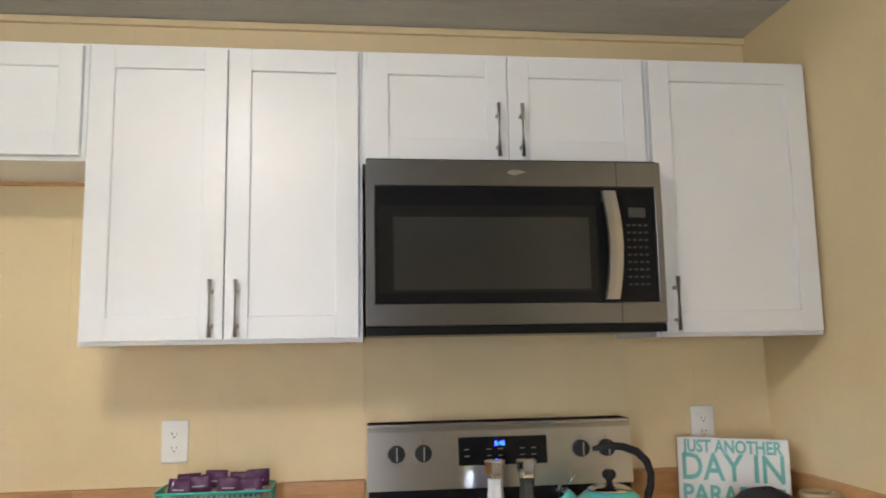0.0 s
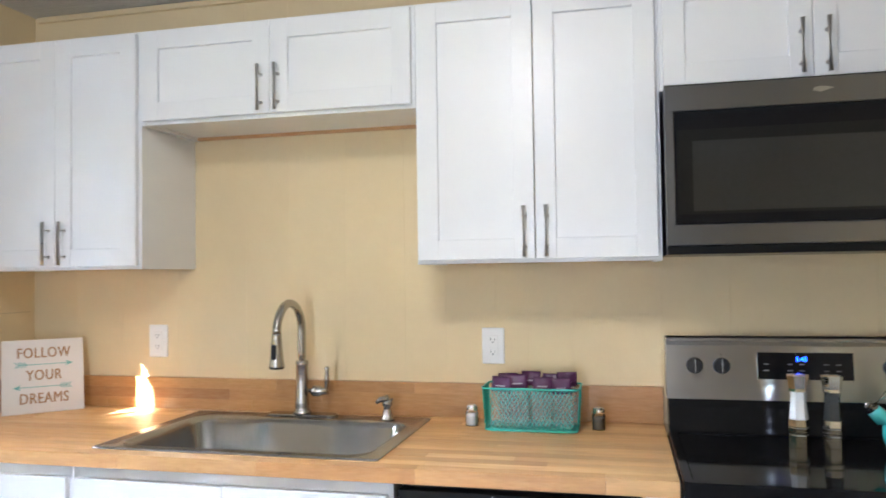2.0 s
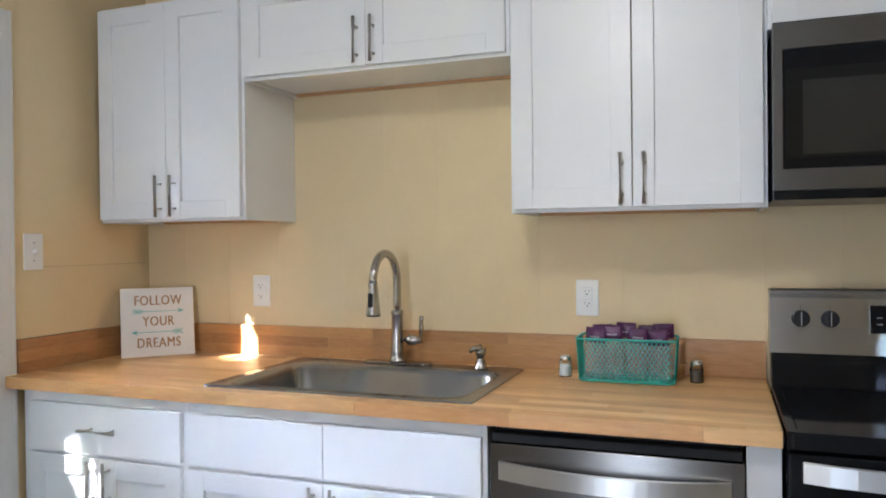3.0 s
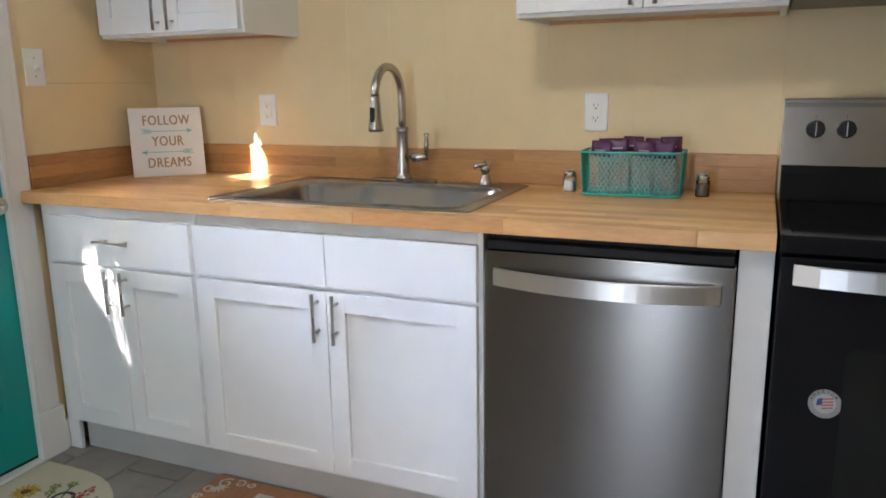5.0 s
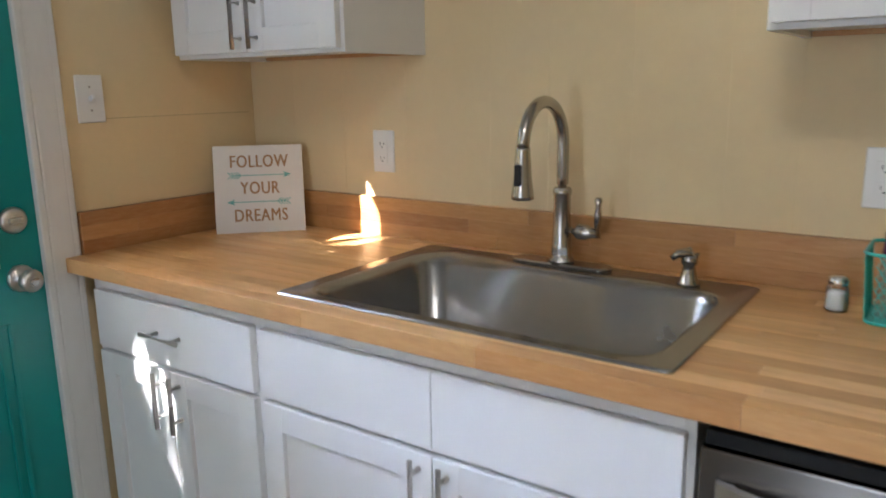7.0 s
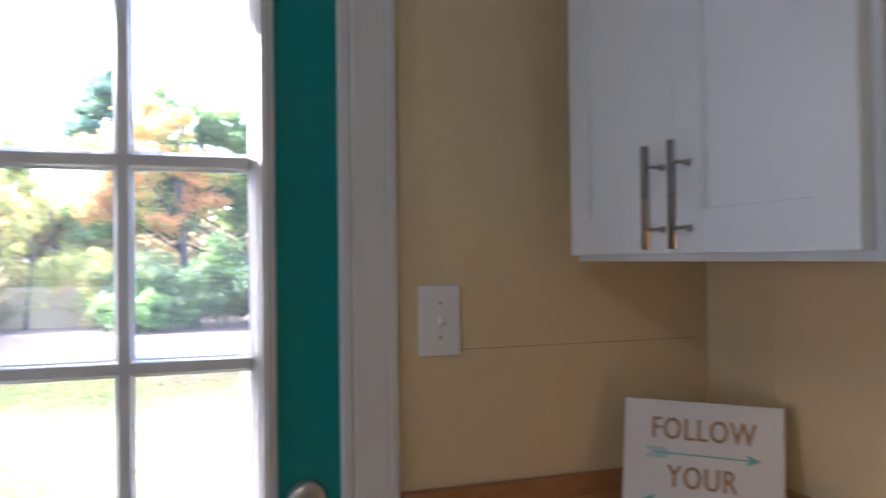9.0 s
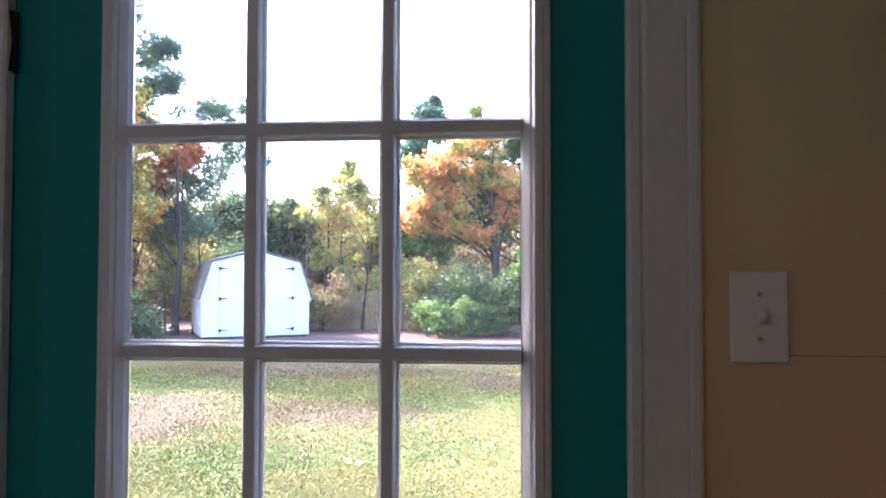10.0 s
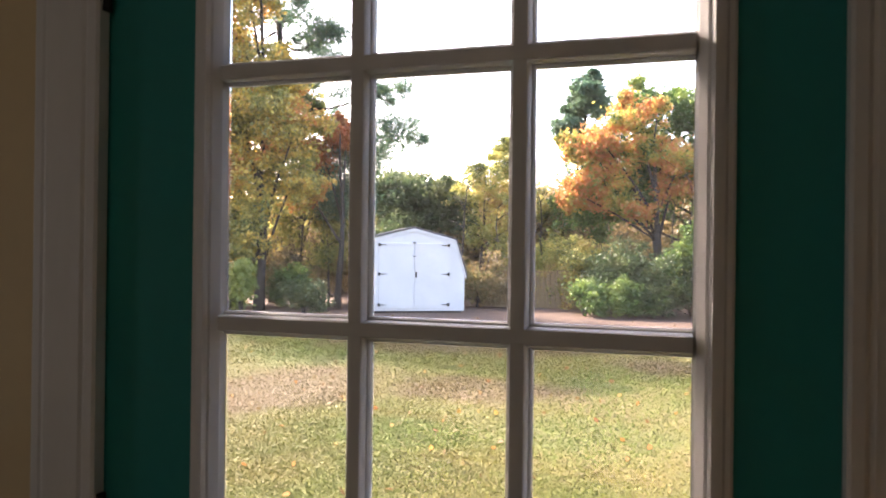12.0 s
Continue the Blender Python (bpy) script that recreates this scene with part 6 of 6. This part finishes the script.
def kettle():
    x, y, z = 2.930, -0.345, 0.9150
    k = thing("kettle", "turquoise enamel whistling kettle on the cooktop", "kettle", at=(x, y, z))
    part("body", turned([(0.070, 0.0), (0.078, 0.003), (0.094, 0.025), (0.100, 0.050), (0.098, 0.072), (0.086, 0.095), (0.066, 0.112), (0.055, 0.118)], (x, y, z), 40), KETTLE, k, smooth=True)
    lid = part("lid", turned([(0.056, 0.1182), (0.054, 0.123), (0.035, 0.130), (0.012, 0.133)], (x, y, z), 32), CHROME, k, "steel lid", smooth=True)
    part("lid_knob", turned([(0.008, 0.133), (0.008, 0.142), (0.017, 0.150), (0.018, 0.160), (0.012, 0.168), (0.004, 0.169)], (x, y, z), 20), BLACK_PLASTIC, lid, "black lid knob", smooth=True)
    bm = tube([(x - 0.078, y, z + 0.070), (x - 0.100, y, z + 0.092), (x - 0.116, y, z + 0.110), (x - 0.122, y, z + 0.116)], [0.026, 0.021, 0.018, 0.0175], 16)
    sp = part("spout", bm, KETTLE, k, smooth=True)
    bm = tube([(x - 0.1225, y, z + 0.1165), (x - 0.134, y, z + 0.128)], [0.0185, 0.013], 16)
    part("whistle_cap", bm, CHROME, sp, "steel whistle cap", smooth=True)
    part("whistle_lever", tube([(x - 0.118, y, z + 0.128), (x - 0.100, y, z + 0.146), (x - 0.090, y, z + 0.162)], 0.004, 8), CHROME, sp, smooth=True)
    way = [(0.088, 0.080), (0.100, 0.100), (0.109, 0.125), (0.111, 0.155), (0.101, 0.186), (0.077, 0.210), (0.040, 0.224), (0.000, 0.228), (-0.040, 0.221)]
    bm = tube([(x + a, y, z + b) for a, b in way], [0.013, 0.0105, 0.0095, 0.0095, 0.010, 0.0105, 0.010, 0.009, 0.006], 12)
    part("handle", bm, BLACK_PLASTIC, k, "black curved handle", smooth=True)


kettle()

# ---------------------------------------------------------------- cap and woven bowl
CLOTH = surface("black_cloth", (0.018, 0.018, 0.021), (0.010, 0.010, 0.012), 0.9, big=12, fine=240, relief=0.6)


def cap():
    turn = Matrix.Translation((3.352, -0.340, 0.9145)) @ pose(0, 0, 0, 0, 0, 170)
    c = thing("cap", "black cloth cap lying on the worktop", "cap", turn=turn)
    loops = []
    for rr, z in ((0.086, 0.004), (0.090, 0.020), (0.088, 0.045), (0.078, 0.072), (0.058, 0.092), (0.030, 0.103), (0.008, 0.106)):
        loops.append([(rr * 1.08 * math.cos(t), rr * math.sin(t), z + 0.004 * math.sin(3 * t + 20 * z)) for t in (2 * math.pi * q / 28 for q in range(28))])
    part("crown", loft(loops), CLOTH, c, local=True, smooth=True)
    top, low = [], []
    for q in range(13):
        a = radians(-62 + 124 * q / 12)
        top.append((0.078 * math.cos(a) + 0.082 * math.cos(a * 0.85) ** 0.6, 0.098 * math.sin(a), 0.014 + 0.012 * math.cos(a * 1.4)))
    inner = [(0.070 * math.cos(radians(-62 + 124 * q / 12)), 0.082 * math.sin(radians(-62 + 124 * q / 12)), 0.018) for q in range(13)]
    loop = top + inner[::-1]
    part("brim", loft([[(a, b, d - 0.004) for a, b, d in loop], loop]), CLOTH, c, "stiff black brim", local=True)
    part("button", turned([(0.008, 0.104), (0.008, 0.109), (0.003, 0.111)], (0, 0, 0), 12), CLOTH, c, local=True)
    part("emblem", box(0.086, 0.030, 0.030, 0.095, 0.042, 0.040, 0.002), surface("orange_thread", (0.5, 0.2, 0.05), (0.4, 0.15, 0.04), 0.8), c, "small orange patch", local=True)


cap()
STRAW = surface("woven_straw", (0.52, 0.40, 0.23), (0.38, 0.27, 0.14), 0.85, big=20, fine=120, relief=0.7)
bowl = thing("woven_bowl", "small tan woven straw bowl behind the cap", "bowl", at=(3.494, -0.355, 0.9145))
for k in range(7):
    rr = 0.032 + 0.0022 * k
    loop = [(3.494 + rr * math.cos(q * math.pi / 12), -0.355 + rr * math.sin(q * math.pi / 12), 0.9215 + 0.0135 * k) for q in range(24)]
    part("coil", tube(loop + loop[:2], 0.0076, 6), STRAW, bowl, smooth=True)
part("bottom", turned([(0.030, 0.001), (0.032, 0.006), (0.030, 0.009)], (3.494, -0.355, 0.9145), 24), STRAW, bowl)

# ---------------------------------------------------------------- mats
def flat(points, z0, z1, bm=None):
    return loft([[(x, y, z0) for x, y in points], [(x, y, z1) for x, y in points]], bm=bm)


MZ = FLOOR + 0.0005
door_mat = thing("door_mat", "cream half-round door mat printed with wild flowers", "mat", at=(0.28, -1.17, FLOOR))
shape = [(0.045, -1.640), (0.045, -0.725)]
for q in range(25):
    t = math.pi / 2 - math.pi * q / 24
    shape.append((0.150 + 0.425 * abs(math.cos(t)) ** 0.75, -1.1825 + 0.4575 * math.sin(t)))
MAT_CREAM = surface("cream_mat", (0.62, 0.58, 0.44), (0.55, 0.50, 0.37), 0.95, big=6, fine=300, relief=0.6)
part("mat_pad", loft([[(x, y, MZ) for x, y in shape], [(x, y, MZ + 0.006) for x, y in shape], [(x + (0.28 - x) * 0.012, y + (-1.17 - y) * 0.012, MZ + 0.0075) for x, y in shape]]), MAT_CREAM, door_mat)
PR = MZ + 0.0077
INK = {n: surface("ink_" + n, c, tuple(v * 0.8 for v in c), 0.95, relief=0.3, fine=300) for n, c in (("yellow", (0.60, 0.36, 0.04)), ("brown", (0.16, 0.08, 0.03)), ("green", (0.05, 0.13, 0.07)), ("red", (0.50, 0.06, 0.05)), ("dark", (0.035, 0.045, 0.045)), ("lime", (0.25, 0.28, 0.06)))}


def petal_ring(cx, cy, r0, r1, n, phase=0.0):
    bm = bmesh.new()
    for k in range(n):
        a = phase + 2 * math.pi * k / n
        w = 1.9 * math.pi / n / 2
        flat([(cx + r0 * math.cos(a), cy + r0 * math.sin(a)), (cx + (r0 + r1) / 2 * math.cos(a - w), cy + (r0 + r1) / 2 * math.sin(a - w)), (cx + r1 * math.cos(a), cy + r1 * math.sin(a)), (cx + (r0 + r1) / 2 * math.cos(a + w), cy + (r0 + r1) / 2 * math.sin(a + w))], PR, PR + 0.0006 + 0.0001 * (k % 2), bm)
    return bm


def disc(cx, cy, r, z=PR + 0.0008, n=14):
    return flat([(cx + r * math.cos(2 * math.pi * k / n), cy + r * math.sin(2 * math.pi * k / n)) for k in range(n)], PR, z)


def leaf_print(x, y, ang, ln, w, bm):
    c, s = math.cos(ang), math.sin(ang)
    flat([(x + a * c - b * s, y + a * s + b * c) for a, b in ((0, 0), (ln * 0.4, w), (ln, 0), (ln * 0.4, -w))], PR, PR + 0.0005, bm)


def stem_print(pts, w, bm):
    for (ax, ay), (bx, by) in zip(pts, pts[1:]):
        d = math.hypot(bx - ax, by - ay) or 1
        nx, ny = -(by - ay) / d * w, (bx - ax) / d * w
        flat([(ax + nx, ay + ny), (bx + nx, by + ny), (bx - nx, by - ny), (ax - nx, ay - ny)], PR, PR + 0.0004, bm)


r = random.Random(8)
for cx, cy, rad in ((0.155, -0.905, 0.050), (0.30, -1.42, 0.050), (0.40, -1.16, 0.046)):
    part("flower_print", petal_ring(cx, cy, 0.010, rad, 14), INK["yellow"], door_mat, "yellow printed petals")
    part("flower_centre", disc(cx, cy, 0.016), INK["brown"], door_mat)
for cx, cy in ((0.218, -0.845), (0.262, -0.815), (0.235, -0.880), (0.35, -1.30), (0.38, -1.34)):
    part("flower_print", petal_ring(cx, cy, 0.004, 0.022, 6, 0.4), INK["lime"], door_mat)
bm = bmesh.new()
for pts in ([(0.155, -0.905), (0.205, -0.985), (0.215, -1.10)], [(0.218, -0.845), (0.262, -0.92), (0.275, -1.06)], [(0.262, -0.815), (0.30, -0.90), (0.30, -1.06)], [(0.335, -0.80), (0.345, -0.90), (0.33, -1.05)], [(0.40, -0.84), (0.385, -0.94), (0.36, -1.05)], [(0.30, -1.42), (0.29, -1.30), (0.28, -1.12)]):
    stem_print(pts, 0.0028, bm)
part("stem_print", bm, INK["green"], door_mat)
for k in range(36):
    a = r.uniform(0, 6.28)
    bm = bmesh.new()
    leaf_print(r.uniform(0.15, 0.42), r.uniform(-1.45, -0.86), a, r.uniform(0.030, 0.060), r.uniform(0.006, 0.011), bm)
    part("leaf_print", bm, INK["green"], door_mat)
bm = bmesh.new()
for k in range(26):
    t = r.uniform(0, 1)
    cx, cy = (0.335 + r.uniform(-0.03, 0.03), -0.80 - 0.07 * t + r.uniform(-0.02, 0.02)) if k % 2 else (0.41 + r.uniform(-0.02, 0.025), -0.85 - 0.06 * t)
    flat([(cx + 0.0065 * math.cos(q), cy + 0.0065 * math.sin(q)) for q in range(6)], PR, PR + 0.0007, bm)
part("berry_prints", bm, INK["red"], door_mat)
bm = bmesh.new()
for c, rad, a0, a1 in (((0.300, -0.890), 0.034, -60, 200), ((0.315, -0.955), 0.040, -150, 120), ((0.300, -0.92), 0.010, 0, 300)):
    stem_print([(c[0] + rad * math.cos(radians(a0 + (a1 - a0) * q / 12)), c[1] + rad * math.sin(radians(a0 + (a1 - a0) * q / 12))) for q in range(13)], 0.0065, bm)
part("script_print", bm, INK["dark"], door_mat, "dark curled script stroke")

family_mat = thing("kitchen_mat", "brown wood-print kitchen mat with white lettering before the sink", "mat", at=(1.06, -0.80, FLOOR))
part("pad", loft([[(x, y, z) for x, y, _ in rounded(0.672 + g, -1.030 + g, 1.440 - g, -0.580 - g, 0.012, 0, 5)] for z, g in ((MZ, 0), (MZ + 0.008, 0), (MZ + 0.010, 0.003))]), wood("mat_wood_print", [(0.30, 0.12, 0.06), (0.36, 0.16, 0.085), (0.24, 0.095, 0.045)], 0.6, 1, False), family_mat)
PR = MZ + 0.0102
MAT_WHITE = surface("mat_white_print", (0.72, 0.66, 0.58), (0.62, 0.56, 0.48), 0.7)
bm = bmesh.new()
for k in range(1, 7):
    flat([(0.676 + 0.11 * k, -1.025), (0.678 + 0.11 * k, -1.025), (0.678 + 0.11 * k, -0.585), (0.676 + 0.11 * k, -0.585)], PR - 0.0002, PR + 0.0001, bm)
part("board_lines", bm, SIGN_TAN, family_mat)
lt = letters("Family", 0.150, 0.0006, 0.95, 0.0028)
lt.transform(Matrix.Translation((1.045, -0.700, PR + 0.0005)) @ pose(0, 0, 0, -90) @ Matrix.Shear("XZ", 4, (0.15, 0.0)) if False else Matrix.Translation((1.045, -0.700, PR + 0.0005)) @ pose(0, 0, 0, -90))
part("lettering", lt, MAT_WHITE, family_mat, "white lettering")


def swirl(cx, cy, rad, turns, a0, sgn, bm, w=0.0032):
    pts = []
    for q in range(22):
        u = q / 21
        a = a0 + sgn * turns * 2 * math.pi * u
        rr = rad * (1 - 0.8 * u)
        pts.append((cx + rr * math.cos(a), cy + rr * math.sin(a)))
    stem_print(pts, w, bm)


for sx in (1, -1):
    bm = bmesh.new()
    ox = 0.672 if sx > 0 else 1.440
    swirl(ox + sx * 0.060, -0.625, 0.028, 1.2, 1.2, sx, bm)
    swirl(ox + sx * 0.105, -0.612, 0.022, 1.1, 2.4, -sx, bm)
    swirl(ox + sx * 0.150, -0.606, 0.016, 1.1, 3.0, sx, bm)
    swirl(ox + sx * 0.028, -0.670, 0.024, 1.2, 0.4, -sx, bm)
    swirl(ox + sx * 0.022, -0.725, 0.018, 1.2, 0.2, sx, bm)
    for k in range(5):
        leaf_print(ox + sx * 0.045, -0.650, radians(-45 - 90 * (sx < 0)) + radians(-50 + 25 * k), 0.045, 0.007, bm)
    part("scroll_print", bm, MAT_WHITE, family_mat, "white scroll ornament")


# ---------------------------------------------------------------- wall panelling strips and floor tiles
cuts = [0.0005, 0.19, 0.39, 0.62, 0.893, 1.06, 1.27, 1.482, 1.624, 1.792, 1.898, 2.041, 2.315, 2.52, 2.74, 2.93, 3.12, 3.33, 3.5695]
for a, b in zip(cuts, cuts[1:]):
    part("panel_strip", box(a, 0.0, FLOOR, b, 0.0058, CEIL - 0.003, 0.0006, segments=1), WALL, wall_north)

TILE = surface("slate_tile", (0.34, 0.315, 0.29), (0.21, 0.195, 0.182), 0.5, big=5, fine=45, relief=0.35, dist=0.002)
tx, ty = 0.229, 0.458
base_tile = box(0.0026, 0.0026, -0.008, tx - 0.0026, ty - 0.0026, 0.0, 0.0016, segments=1)
tile_mesh = mesh_of(base_tile, "tile")
tile_mesh.materials.append(TILE)
cols = range(-2, 15)
for c in cols:
    x = 0.330 + tx * (c - 0)
    off = (-0.660 + (0.19 if c % 2 else 0.0))
    for rrow in range(-12, 4):
        y = off + ty * rrow
        cx0, cx1, cy0, cy1 = max(x, 0.002), min(x + tx, ROOM_X - 0.002), max(y, ROOM_Y + 0.002), min(y + ty, -0.004)
        if cx1 - cx0 < 0.02 or cy1 - cy0 < 0.02:
            continue
        if cx1 - cx0 > tx - 0.001 and cy1 - cy0 > ty - 0.001:
            t = new("tile", tile_mesh)
            t.location = (x, y, FLOOR)
            t.parent = floor
        else:
            part("tile", box(cx0 + 0.0026, cy0 + 0.0026, FLOOR - 0.008, cx1 - 0.0026, cy1 - 0.0026, FLOOR, 0.0016, segments=1), TILE, floor)

part("wall_seam", box(0.0, -0.512, 1.2635, 0.0004, -0.02, 1.2650), surface("seam_shadow_paint", (0.42, 0.33, 0.21), (0.36, 0.28, 0.17), 0.7, relief=0), wall_west, "hairline joint in the wall panelling")
